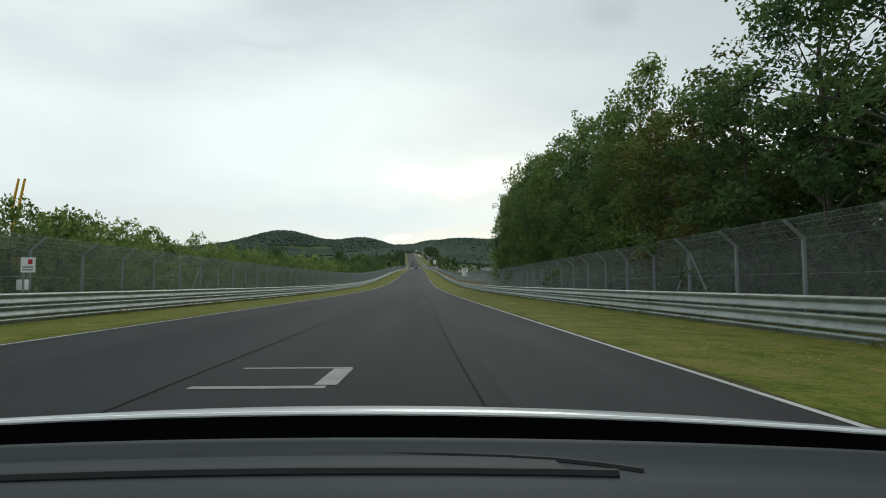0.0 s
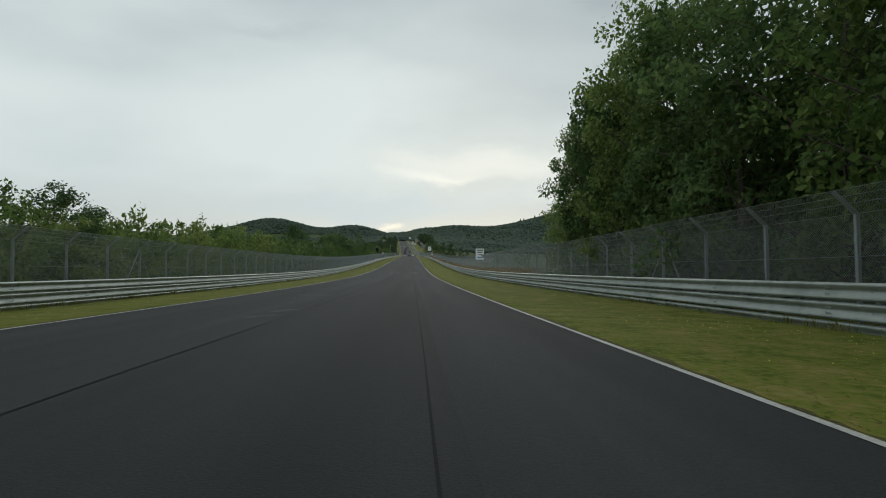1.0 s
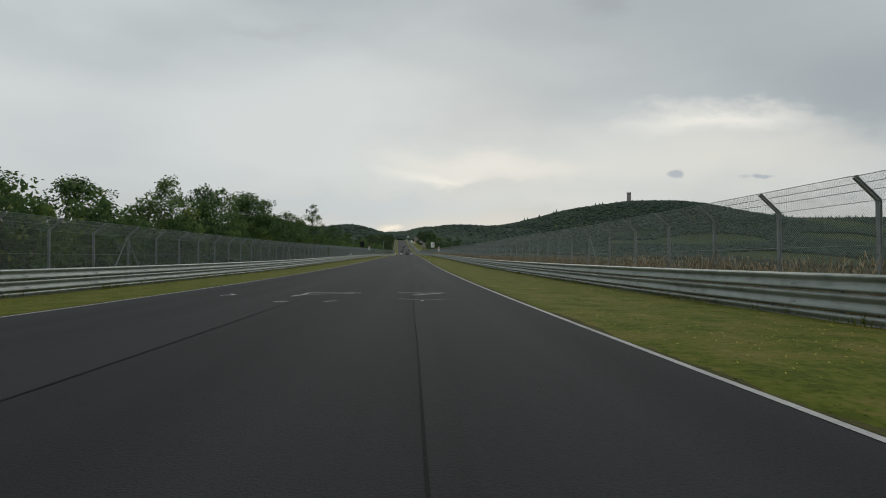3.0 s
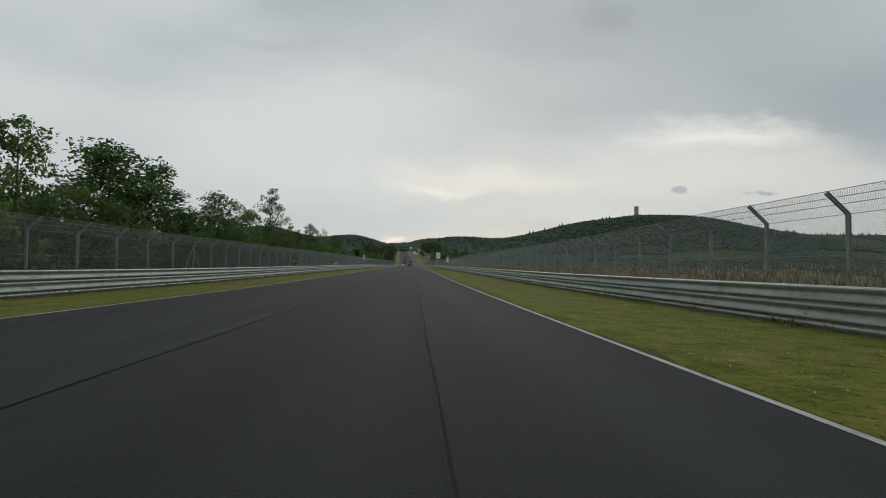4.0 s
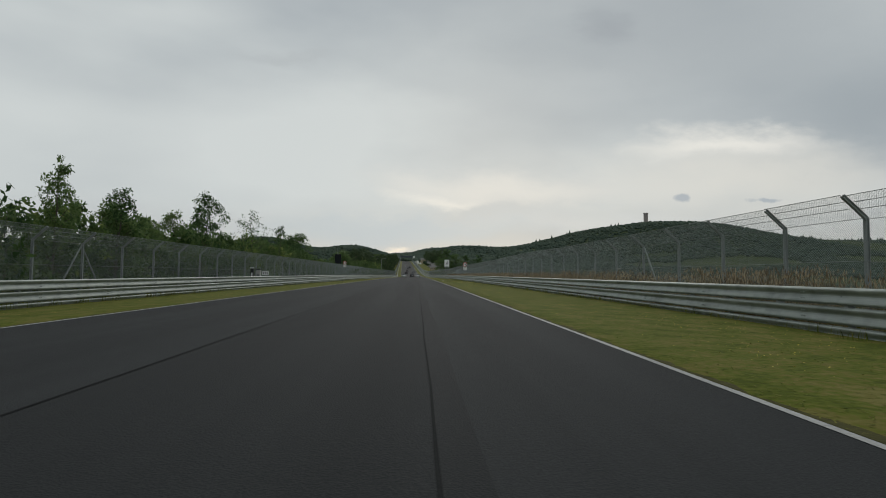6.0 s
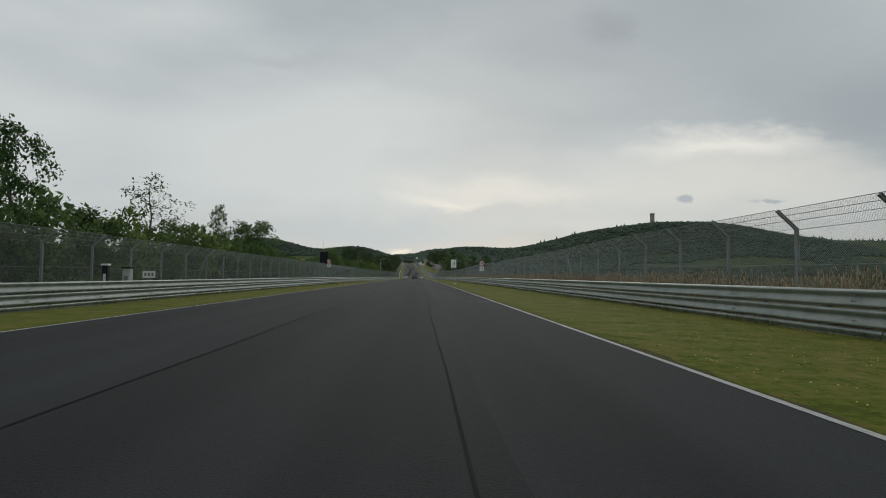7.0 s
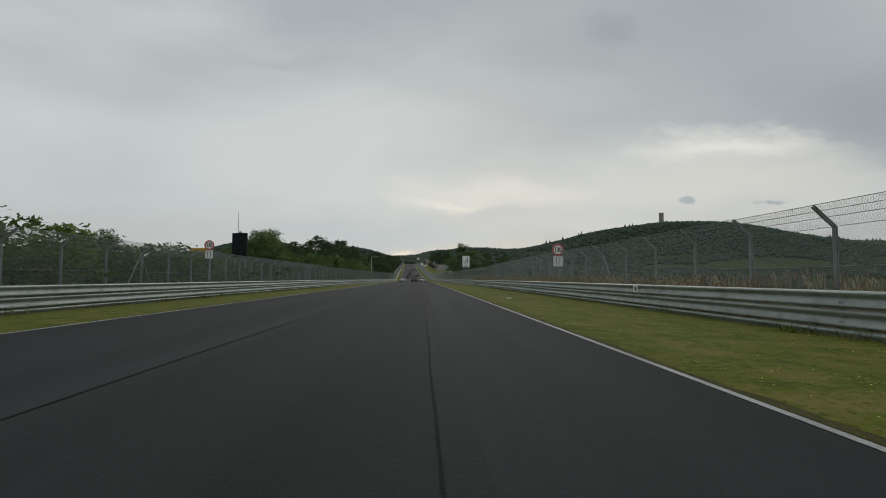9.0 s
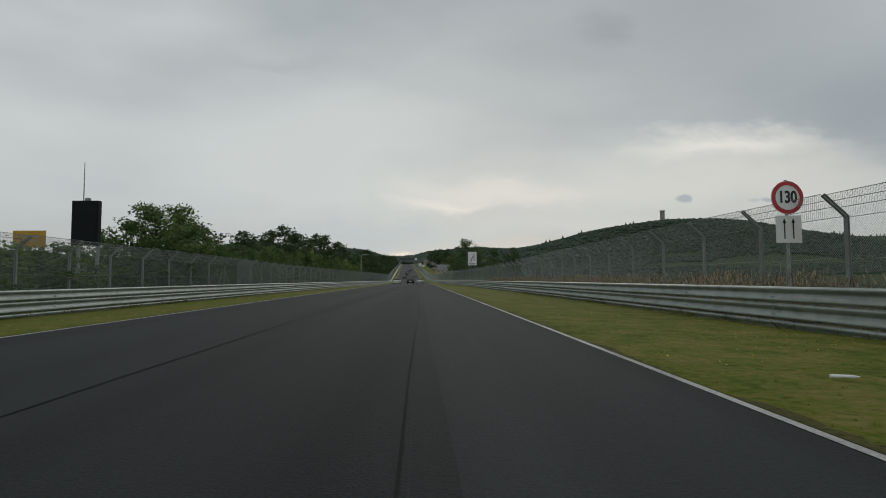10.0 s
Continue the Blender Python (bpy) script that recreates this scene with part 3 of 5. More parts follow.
def tree_meshes(seed, height, spread, leaves, size, base=0.2, mat=LEAF, limbs=18, pointed=0.0, puff=0.085, bare=False, lean=0.0, sides=4):
    """Trunk with bent limbs, and a crown of leaf clumps strung along the limbs."""
    rng = np.random.default_rng(seed)
    bm = bmesh.new()
    centres, radii = [], []
    pts = [Vector((0, 0, -0.3))]
    for i in range(1, 7):
        pts.append(Vector((rng.normal() * 0.013 * height * i / 6 + lean * height * (i / 6) ** 2, rng.normal() * 0.013 * height * i / 6, height * 0.93 * i / 6)))
    r0 = 0.014 * height

    def along(u):
        k = min(5, max(0, int(u * 6)))
        return pts[k].lerp(pts[k + 1], u * 6 - k)

    for i in range(6):
        rod(bm, pts[i], pts[i + 1], r0 * (1 - i / 6.5), r0 * (1 - (i + 1) / 6.5), sides + 2)
    for i in range(limbs):
        u = base + (1 - base) * (i + 0.6) / limbs
        shape = math.sin(math.pi * min(1, (u - base) / (1 - base) * 0.80 + 0.18)) ** 0.6
        shape = shape * (1 - pointed) + pointed * (1.08 - u)
        ang = i * 2.39996 + rng.normal() * 0.35
        out = spread * shape * rng.uniform(0.6, 1.12)
        low = max(0.03, u - 0.5 * out / height - 0.06)
        root = along(low)
        tip = along(u) + Vector((math.cos(ang) * out, math.sin(ang) * out, height * rng.uniform(-0.03, 0.06)))
        mid = root.lerp(tip, 0.5) + Vector((0, 0, (-0.10 if bare else 0.10) * out))
        thick = r0 * 0.42 * (1.2 - u)
        rod(bm, root, mid, thick, thick * 0.6, sides)
        rod(bm, mid, tip, thick * 0.6, thick * 0.15, sides)
        for k in range(4 if bare else 0):
            f = 0.35 + 0.18 * k
            twig = root.lerp(tip, f)
            end = twig + Vector((rng.normal(), rng.normal(), 0.9 + 0.5 * rng.random())) * out * 0.22
            rod(bm, twig, end, thick * 0.25, thick * 0.08, 3)
            centres.append(end)
            radii.append(height * puff * rng.uniform(0.5, 1.1))
        for f in (0.42, 0.62, 0.8, 0.92, 1.0):
            spot = mid.lerp(tip, f * 2 - 1) if f > 0.5 else root.lerp(mid, f * 2)
            r = height * puff * rng.uniform(0.55, 1.35) * (1.15 - 0.35 * f)
            centres.append(spot + Vector((rng.normal(), rng.normal(), rng.normal() * 0.7)) * spread * 0.13)
            radii.append(r)
    for _ in range(3):
        centres.append(pts[6] + Vector((rng.normal(), rng.normal(), 0.4)) * height * 0.03)
        radii.append(height * puff * 0.6)
    wood = bpy.data.meshes.new("trunk")
    bm.to_mesh(wood)
    bm.free()
    wood.materials.append(BARK)
    v, f = leaf_cloud(rng, np.array(centres), np.array(radii), leaves, size)
    crown = bpy.data.meshes.new("crown")
    crown.from_pydata(v.tolist(), [], f.tolist())
    crown.materials.append(mat)
    return wood, crown


def plant(meshes, x, y, turn, size, name, label, category, group):
    m = Matrix.Translation((x, y, terrain(x, y))) @ Matrix.Rotation(turn, 4, "Z") @ Matrix.Diagonal((size[0], size[0], size[1], 1))
    g = thing(name, m, label, category, group)
    part("trunk", meshes[0], None, g)
    part("crown", meshes[1], None, g)
    return g


NEAR = [tree_meshes(15 + i, 12.0, 3.6, 10500, 0.122, 0.03, m, 30, 0.0, 0.072) for i, m in enumerate((LEAF_LIGHT, LEAF, LEAF_LIGHT, LEAF, LEAF))]
RUSTY = [tree_meshes(29, 12.0, 3.6, 10500, 0.115, 0.03, LEAF_RUST, 30, 0.0, 0.072)]
HIGH = [tree_meshes(19 + i, 14.0, 4.2, 12500, 0.10, 0.22, LEAF, 26, 0.0, 0.05) for i in range(2)]
BEHIND = [tree_meshes(25 + i, 12.0, 3.3, 3600, 0.20, 0.05, m, 20, 0.0, 0.07) for i, m in enumerate((LEAF, LEAF_LIGHT, LEAF))]
INNER = [tree_meshes(21 + i, 12.0, 3.3, 2600, 0.24, 0.05, LEAF, 18, 0.0, 0.07) for i in range(2)]
ROUND = [tree_meshes(31 + i, 7.0, 2.3, 6000, 0.100, 0.03, LEAF, 24, 0.0, 0.094) for i in range(4)]
OPEN = [tree_meshes(51 + i, 9.0, 2.0, 4600, 0.10, 0.06, LEAF, 28, 0.45, 0.054, False, 0.03) for i in range(3)]
ROUND_FAR = [tree_meshes(36 + i, 7.0, 2.3, 2200, 0.16, 0.03, LEAF_DARK, 16, 0.0, 0.10) for i in range(2)]
TWIGGY = [tree_meshes(61 + i, 7.0, 2.2, 2300, 0.07, 0.10, LEAF, 22, 0.1, 0.05, True) for i in range(2)]
BUSH = [tree_meshes(71 + i, 3.0, 1.9, 1000, 0.115, 0.02, m, 11, 0.0, 0.15, False, 0.0, 3) for i, m in enumerate((LEAF_LIGHT, LEAF, LEAF_LIGHT, LEAF))]
BUSH_BACK = [tree_meshes(81 + i, 3.0, 1.9, 500, 0.15, 0.02, m, 7, 0.0, 0.17, False, 0.0, 3) for i, m in enumerate((LEAF_LIGHT, LEAF, LEAF_LIGHT, LEAF))]
HEDGE = [tree_meshes(41 + i, 3.0, 1.9, 2200, 0.082, 0.02, m, 14, 0.0, 0.13, False, 0.0, 3) for i, m in enumerate((LEAF_LIGHT, LEAF, LEAF_LIGHT, LEAF))]
rng = random.Random(5)
# wood beside the start of the straight: the front row tree by tree (across, along, height, width), then the rows behind it
FRONT = [(HIGH, 15.8, 26.5, 14.7, 1.10), (HIGH, 15.2, 30.6, 14.1, 0.95), (NEAR, 14.9, 34.4, 10.2, 1.00), (RUSTY, 15.3, 38.2, 11.6, 1.05), (NEAR, 15.0, 41.6, 11.0, 0.89), (NEAR, 15.2, 44.6, 14.8, 0.97), (NEAR, 15.4, 48.6, 13.3, 1.08),
         (NEAR, 14.9, 52.6, 14.0, 1.03), (TWIGGY, 14.9, 55.6, 15.9, 0.97), (NEAR, 15.4, 58.4, 14.4, 1.08), (NEAR, 15.0, 62.8, 15.5, 1.03), (NEAR, 15.6, 67.0, 15.3, 1.13), (NEAR, 15.1, 71.4, 16.1, 1.08), (NEAR, 15.5, 75.6, 15.5, 1.08),
         (NEAR, 15.0, 79.6, 16.4, 1.08), (NEAR, 15.6, 83.4, 15.0, 0.97), (NEAR, 15.0, 87.0, 14.4, 0.92)]
for n, (kind, x, y, h, w) in enumerate(FRONT):
    ref = 12.0 if kind in (NEAR, RUSTY) else 14.0 if kind is HIGH else 7.0
    plant(kind[n * 3 % len(kind)], x, y, rng.uniform(0, 6.28), (w, h / ref), "tree", "thin twiggy tree among the wood" if kind is TWIGGY else "tall dense green broadleaf tree behind the fence", "tree", "wood beside the track")
for row, x in enumerate((18.4, 22.0)):
    y = 18.0 + row
    while y < 86.0 - row:
        tall = (0.74 + 0.32 * smooth(33, 28, y) + 0.28 * smooth(40, 50, y) - 0.12 * smooth(78, 88, y)) * rng.uniform(0.84, 1.05)
        plant(BEHIND[rng.randrange(3)] if row == 0 else INNER[rng.randrange(2)], x + rng.uniform(-0.5, 0.6), y, rng.uniform(0, 6.28), (rng.uniform(0.9, 1.2), tall),
              "tree", "tall dense green broadleaf tree behind the fence", "tree", "wood beside the track")
        y += rng.uniform(3.2, 4.4)
for x, y, s in ((16.6, 93.4, 0.68), (15.0, 92.3, 0.66), (16.4, 91.4, 0.74), (15.0, 90.2, 0.74), (17.8, 91.0, 0.75), (16.2, 88.8, 0.78), (15.0, 87.4, 0.8), (17.4, 87.0, 0.8), (15.8, 84.6, 0.8), (16.6, 81.4, 0.85), (15.6, 78.4, 0.9)):
    plant(NEAR[(0, 2, 4)[rng.randrange(3)]] if y > 88 else INNER[rng.randrange(2)], x, y, rng.uniform(0, 6.28), (0.72, s * 1.42), "tree", "dense green tree at the end of the wood", "tree", "wood beside the track")
y = 16.0
while y < 94.5:
    plant(BUSH_BACK[rng.choice((1, 3))], 14.3 + rng.uniform(-0.1, 0.4), y, rng.uniform(0, 6.28), (0.8, rng.uniform(0.7, 1.1)),
          "bush", "dark leafy bush at the foot of the wood", "bush", "undergrowth at the wood")
    y += rng.uniform(2.4, 3.4)
# hedge behind the other fence: a front row of single bushes, and a thicket behind it
thicket = []
y = 0.0
while y < 440:
    light = smooth(140, 90, y)
    for x, s in ((-14.6, 0.9), (-17.8, 1.05)):
        k = rng.choice((0, 2)) if rng.random() < 0.2 + 0.9 * light else rng.choice((1, 3))
        s2 = s * (1.22 + 0.34 * smooth(95, 140, y) + 0.25 * light + 0.04 * smooth(80, 60, y) + 0.25 * smooth(90, 105, y) * smooth(150, 130, y) + 0.3 * smooth(330, 380, y)) * (0.55 if 301.5 < y < 312 else 0.74 if 279 < y < 316 else 1.0)
        at = (x + rng.uniform(-0.5, 0.4), y + rng.uniform(-1, 1))
        turn, size = rng.uniform(0, 6.28), (rng.uniform(1.0, 1.3) * (1.25 if 279 < y < 316 else 1.0), s2 * rng.uniform(0.85, 1.2))
        if x < -16 and y > 85 or y > 345:
            thicket.append((BUSH_BACK[k][1], Matrix.Translation((*at, terrain(*at))) @ Matrix.Rotation(turn, 4, "Z") @ Matrix.Diagonal((size[0], size[0], size[1], 1))))
        else:
            plant((HEDGE if y < 85 else BUSH)[k], *at, turn, size, "bush", "leafy green bush growing behind the fence", "bush", "hedge behind the fence")
    y += rng.uniform(2.0, 2.6)


def joined(name, pieces, label, category):
    """Copies of leaf meshes, joined into one object that keeps their materials."""
    mats, v, f, which, n = [], [], [], [], 0
    for me, m in pieces:
        co = np.empty(len(me.vertices) * 3)
        me.vertices.foreach_get("co", co)
        m = np.array(m)
        v.append(co.reshape(-1, 3) @ m[:3, :3].T + m[:3, 3])
        f.append(np.arange(len(v[-1])).reshape(-1, 4) + n)
        n += len(v[-1])
        if me.materials[0] not in mats:
            mats.append(me.materials[0])
        which += [mats.index(me.materials[0])] * len(f[-1])
    me = bpy.data.meshes.new(name)
    me.from_pydata(np.concatenate(v).tolist(), [], np.concatenate(f).tolist())
    for mat in mats:
        me.materials.append(mat)
    me.polygons.foreach_set("material_index", which)
    return tagged(new(name, me), label, category, kind="stuff")


joined("thicket", thicket, "dense green thicket behind the hedge bushes", "bushes")
# single trees over the hedge: kind, across, along, height, width
TREES = [(ROUND, -17.0, 36.0, 4.8, 1.9), (ROUND, -16.2, 31.5, 6.2, 1.9), (ROUND, -15.6, 34.6, 5.0, 1.5), (ROUND, -16.0, 80.0, 5.9, 1.8), (ROUND, -17.0, 84.5, 5.2, 1.6), (ROUND, -17, 108, 4.8, 1.8), (ROUND, -16.5, 115, 5.3, 1.9), (ROUND, -17, 121, 5.7, 1.9),
         (ROUND, -18, 127, 5.4, 1.9), (ROUND, -16.5, 138.0, 8.0, 2.3), (ROUND, -17.0, 143.0, 7.6, 2.3), (ROUND, -17.5, 149, 5.8, 2.0), (ROUND, -17.5, 156, 6.2, 2.0), (ROUND, -16.5, 165.7, 7.4, 2.0), (ROUND, -16.3, 171.3, 7.7, 1.7),
         (ROUND, -16.5, 176.9, 8.2, 2.2), (ROUND, -16.0, 183.3, 8.6, 3.2), (ROUND, -17.6, 185.5, 7.2, 2.4), (ROUND, -16.2, 188.6, 8.2, 2.9), (ROUND, -15.6, 180.0, 5.6, 2.2), (ROUND, -15.4, 192.6, 5.6, 2.0), (ROUND, -15.2, 202.0, 5.2, 2.0), (ROUND, -15.2, 214.0, 5.2, 1.8), (ROUND, -15.6, 229.8, 4.8, 1.8), (ROUND, -15.4, 244.5, 4.7, 1.8), (ROUND, -15.6, 263.4, 4.8, 1.7), (ROUND, -15.6, 271.8, 5.6, 2.0), (ROUND, -15.4, 280.0, 4.6, 1.6), (ROUND, -15.6, 160.5, 5.4, 2.2), (ROUND, -16.0, 170.0, 6.2, 2.2), (ROUND, -14.8, 197.8, 7.4, 2.4), (ROUND, -16.5, 204.8, 6.4, 2.0), (ROUND, -15.4, 207.6, 7.0, 1.5),
         (OPEN, -13.95, 210.8, 10.0, 2.1), (OPEN, -13.7, 218.9, 6.6, 1.1), (OPEN, -14.0, 224.3, 6.0, 1.4), (ROUND, -15.4, 226.2, 5.4, 1.4), (ROUND, -15.2, 233.7, 5.5, 1.5), (ROUND, -14.8, 238.4, 7.7, 1.5), (TWIGGY, -14.6, 249.2, 7.6, 1.9),
         (ROUND, -15.6, 254.5, 5.2, 1.5), (OPEN, -14.5, 259.7, 7.2, 1.2), (ROUND, -15.2, 257.0, 5.0, 1.1), (ROUND, -15.3, 268.0, 6.6, 2.1), (ROUND, -15.9, 275.8, 7.4, 2.0), (ROUND, -15.4, 316.8, 6.2, 2.2), (ROUND, -15.6, 321.4, 6.9, 2.6), (ROUND, -16.4, 325.6, 6.6, 2.4),
         (ROUND_FAR, -17.5, 332.0, 6.0, 2.6), (ROUND_FAR, -18.0, 344.0, 7.0, 2.8), (ROUND_FAR, -17.2, 351.5, 7.6, 2.6), (ROUND_FAR, -16.8, 359.0, 9.2, 3.0), (ROUND_FAR, -17.4, 365.5, 8.4, 2.8), (ROUND_FAR, -18.0, 372.0, 9.3, 3.1), (ROUND_FAR, -17.0, 379.5, 9.0, 3.0), (ROUND_FAR, -17.4, 387.0, 10.4, 3.3), (ROUND_FAR, -19.0, 400.0, 11.0, 3.6), (ROUND_FAR, -18.0, 411.0, 10.6, 3.4),
         (TWIGGY, -15.2, 296.5, 3.7, 1.5), (ROUND, -14.9, 289.0, 3.9, 1.3)]
KINDS = {id(ROUND_FAR): (7.0, 1.85, "broad leafy green tree rising over the hedge"), id(ROUND): (7.0, 1.85, "broad leafy green tree rising over the hedge"), id(OPEN): (9.0, 2.0, "slim open-crowned tree rising over the hedge"), id(TWIGGY): (7.0, 1.5, "sparse thin-leaved tree rising over the hedge")}
for n, (kind, x, y, h, w) in enumerate(TREES):
    ref, half, what = KINDS[id(kind)]
    plant(kind[n % len(kind)], x, y, rng.uniform(-0.6, 0.6) if kind is OPEN else rng.uniform(0, 6.28), (w / half, h / ref), "tree", what, "tree", "trees over the hedge")


plant(BUSH[1], 13.5, 151.5, 0.5, (0.5, 0.62), "bush", "low green bush among the dry grass", "bush", "hedge behind the fence")

# trees along the foot and flank of the climb
MID = [tree_meshes(91 + i, 10.0, 3.6, 700, 0.38, 0.05, m, 8, 0.0, 0.12, False, 0.0, 3) for i, m in enumerate((LEAF_DARK, LEAF_DARK, LEAF))]
y = 436.0
while y < 860:
    for x in (-13.6 + bend(y), -19.5 + bend(y), -28.0 + bend(y)):
        plant(MID[rng.choice((0, 1, 0, 1, 2))], x + rng.uniform(-1.2, 1.2), y + rng.uniform(-2, 2), rng.uniform(0, 6.28), (rng.uniform(0.8, 1.15), rng.uniform(0.75, 1.15)),
              "tree", "broad green tree lining the climb", "tree", "trees along the climb")
    y += 9.0 + 0.012 * (y - 400)
y = 640.0
while y < 860:
    plant(MID[rng.choice((0, 1, 0))], 26 + bend(y) + rng.uniform(-4, 8), y, rng.uniform(0, 6.28), (rng.uniform(1.1, 1.5), rng.uniform(1.25, 1.7)),
          "tree", "broad green tree lining the climb", "tree", "trees along the climb")
    y += 10.0
for x, y, h, w in ((15.5, 433, 13.4, 1.25), (20.0, 437, 11.6, 1.2), (25.0, 441, 11.8, 1.2), (30.5, 438, 12.2, 1.3), (12.6, 441, 9.6, 1.0)):
    plant(NEAR[rng.choice((1, 3, 4))], x, y, rng.uniform(0, 6.28), (w, h / 12.0), "tree", "broad dark tree beside the foot of the climb", "tree", "trees along the climb")
for x, y, h in ((46, 470, 1.0), (58, 500, 1.15), (40, 520, 0.9), (75, 480, 1.2), (90, 470, 1.3), (66, 560, 1.1), (84, 540, 1.2), (52, 590, 1.0), (38, 560, 0.8)):
    plant(MID[rng.choice((0, 1, 2))], x, y, rng.uniform(0, 6.28), (h, h), "tree", "broad green tree beyond the parking field", "tree", "trees along the climb")

# ---------------------------------------------------------------- grasses
def blades(name, count, x0, x1, y0, y1, h0, h1, wide, mat, label, seed, lean=0.5, bunch=0.0):
    r = np.random.default_rng(seed)
    x = r.uniform(x0, x1, count)
    y = r.uniform(y0, y1, count)
    if bunch:
        cx, cy = r.uniform(x0, x1, count // 30), r.uniform(y0, y1, count // 30)
        pick = r.integers(0, len(cx), count)
        near = r.random(count) < 0.7
        x = np.where(near, np.clip(cx[pick] + r.normal(size=count) * bunch, x0, x1), x)
        y = np.where(near, cy[pick] + r.normal(size=count) * bunch, y)
    z = np.array([terrain(a, c) for a, c in zip(x, y)])
    h = r.uniform(h0, h1, count)
    a = r.uniform(-1.3, 1.3, count) + np.pi * r.integers(0, 2, count)
    dx, dy = np.cos(a) * wide / 2, np.sin(a) * wide / 2
    lx, ly = r.normal(size=count) * lean * h, r.normal(size=count) * lean * h
    p = np.stack([np.stack([x - dx, y - dy, z - 0.02], 1), np.stack([x + dx, y + dy, z - 0.02], 1),
                  np.stack([x + dx * 0.8 + lx * 0.4, y + dy * 0.8 + ly * 0.4, z + h * 0.6], 1), np.stack([x + lx, y + ly, z + h], 1),
                  np.stack([x - dx * 0.8 + lx * 0.4, y - dy * 0.8 + ly * 0.4, z + h * 0.6], 1)], 1).reshape(-1, 3)
    f = np.arange(count * 5).reshape(-1, 5)
    f = np.where((dx > 0)[:, None], f, f[:, ::-1])
    me = bpy.data.meshes.new(name)
    me.from_pydata(p.tolist(), [], f.tolist())
    me.materials.append(mat)
    me.normals_split_custom_set_from_vertices(np.tile((0.0, -0.5, 0.87), (len(p), 1)).tolist())
    return tagged(new(name, me), label, "grass", kind="stuff")


def turf(count, x0, x1, y0, y1, seed, mat=BLADE, long=(0.03, 0.075), w=0.008, bunch=0.0, name="verge_grass", label="short green grass on the verge"):
    """Short lying blades or petals, one triangle each."""
    r = np.random.default_rng(seed)
    x, y = r.uniform(x0, x1, count), r.uniform(y0, y1, count)
    if bunch:
        cx, cy = r.uniform(x0, x1, count // 25), r.uniform(y0, y1, count // 25)
        pick = r.integers(0, len(cx), count)
        x, y = np.clip(cx[pick] + r.normal(size=count) * bunch, x0, x1), cy[pick] + r.normal(size=count) * bunch * 1.6
    z = np.array([terrain(a, d) for a, d in zip(x, y)]) + (0.035 if bunch else 0.004)
    a = r.uniform(0, 6.283, count)
    ln, up = r.uniform(*long, count), r.uniform(0.002, 0.014, count)
    p = np.stack([np.stack([x - np.sin(a) * w, y + np.cos(a) * w, z], 1), np.stack([x + np.sin(a) * w, y - np.cos(a) * w, z], 1),
                  np.stack([x + np.cos(a) * ln, y + np.sin(a) * ln, z + up], 1)], 1).reshape(-1, 3)
    me = bpy.data.meshes.new(name)
    me.from_pydata(p.tolist(), [], np.arange(count * 3).reshape(-1, 3).tolist())
    me.materials.append(mat)
    tagged(new(name, me), label, "grass", kind="stuff")


turf(110000, ROAD + 0.15, RAIL_R + 0.2, 15, 325, 1, TURF, (0.03, 0.08), 0.010)
turf(60000, RAIL_L - 0.2, -ROAD - 0.2, 20, 325, 2, TURF, (0.03, 0.08), 0.010)
blades("grass_tufts", 9000, RAIL_R - 0.5, RAIL_R + 0.3, 12, 325, 0.10, 0.24, 0.012, BLADE, "longer grass at the foot of the guard rail", 3, 0.3, 0.15)
blades("grass_tufts", 9000, RAIL_L - 0.3, RAIL_L + 0.5, 14, 325, 0.10, 0.28, 0.012, BLADE, "longer grass at the foot of the guard rail", 4, 0.3, 0.15)


def reeds(count, x0, x1, y0, y1, h0, h1, seed):
    """Thin dry stalks, each with a ragged seed head."""
    r = np.random.default_rng(seed)
    cx, cy = r.uniform(x0, x1, count // 40), r.uniform(y0, y1, count // 40)
    grow = r.uniform(0.8, 1.12, count // 40)
    pick = r.integers(0, len(cx), count)
    x = np.clip(cx[pick] + r.normal(size=count) * 0.3, x0, x1)
    y = cy[pick] + r.normal(size=count) * 0.4
    z = np.array([terrain(a, d) for a, d in zip(x, y)])
    h = r.uniform(h0, h1, count) * grow[pick]
    lx, ly = r.normal(size=count) * 0.12 * h, r.normal(size=count) * 0.12 * h
    tip = np.stack([x + lx, y + ly, z + h], 1)
    w, head, wide = 0.005, r.uniform(0.06, 0.15, count), r.uniform(0.006, 0.017, count)
    o = np.zeros(count)
    stalk = np.stack([np.stack([x - w, y, z - 0.05], 1), np.stack([x + w, y, z - 0.05], 1), tip], 1).reshape(-1, 3)
    bend = np.stack([r.normal(size=count) * 0.03, r.normal(size=count) * 0.03, head], 1)
    plume = np.stack([tip - bend * 0.3, tip + bend * 0.3 + np.stack([wide, o, o], 1), tip + bend, tip + bend * 0.35 - np.stack([wide, o, o], 1)], 1).reshape(-1, 3)
    me = bpy.data.meshes.new("dry_grass")
    n = count * 3
    me.from_pydata(np.concatenate([stalk, plume]).tolist(), [], np.arange(n).reshape(-1, 3).tolist() + (n + np.arange(count * 4)).reshape(-1, 4).tolist())
    me.materials.append(STRAW)
    tagged(new("dry_grass", me), "tall dry tan grass behind the guard rail", "grass", kind="stuff")


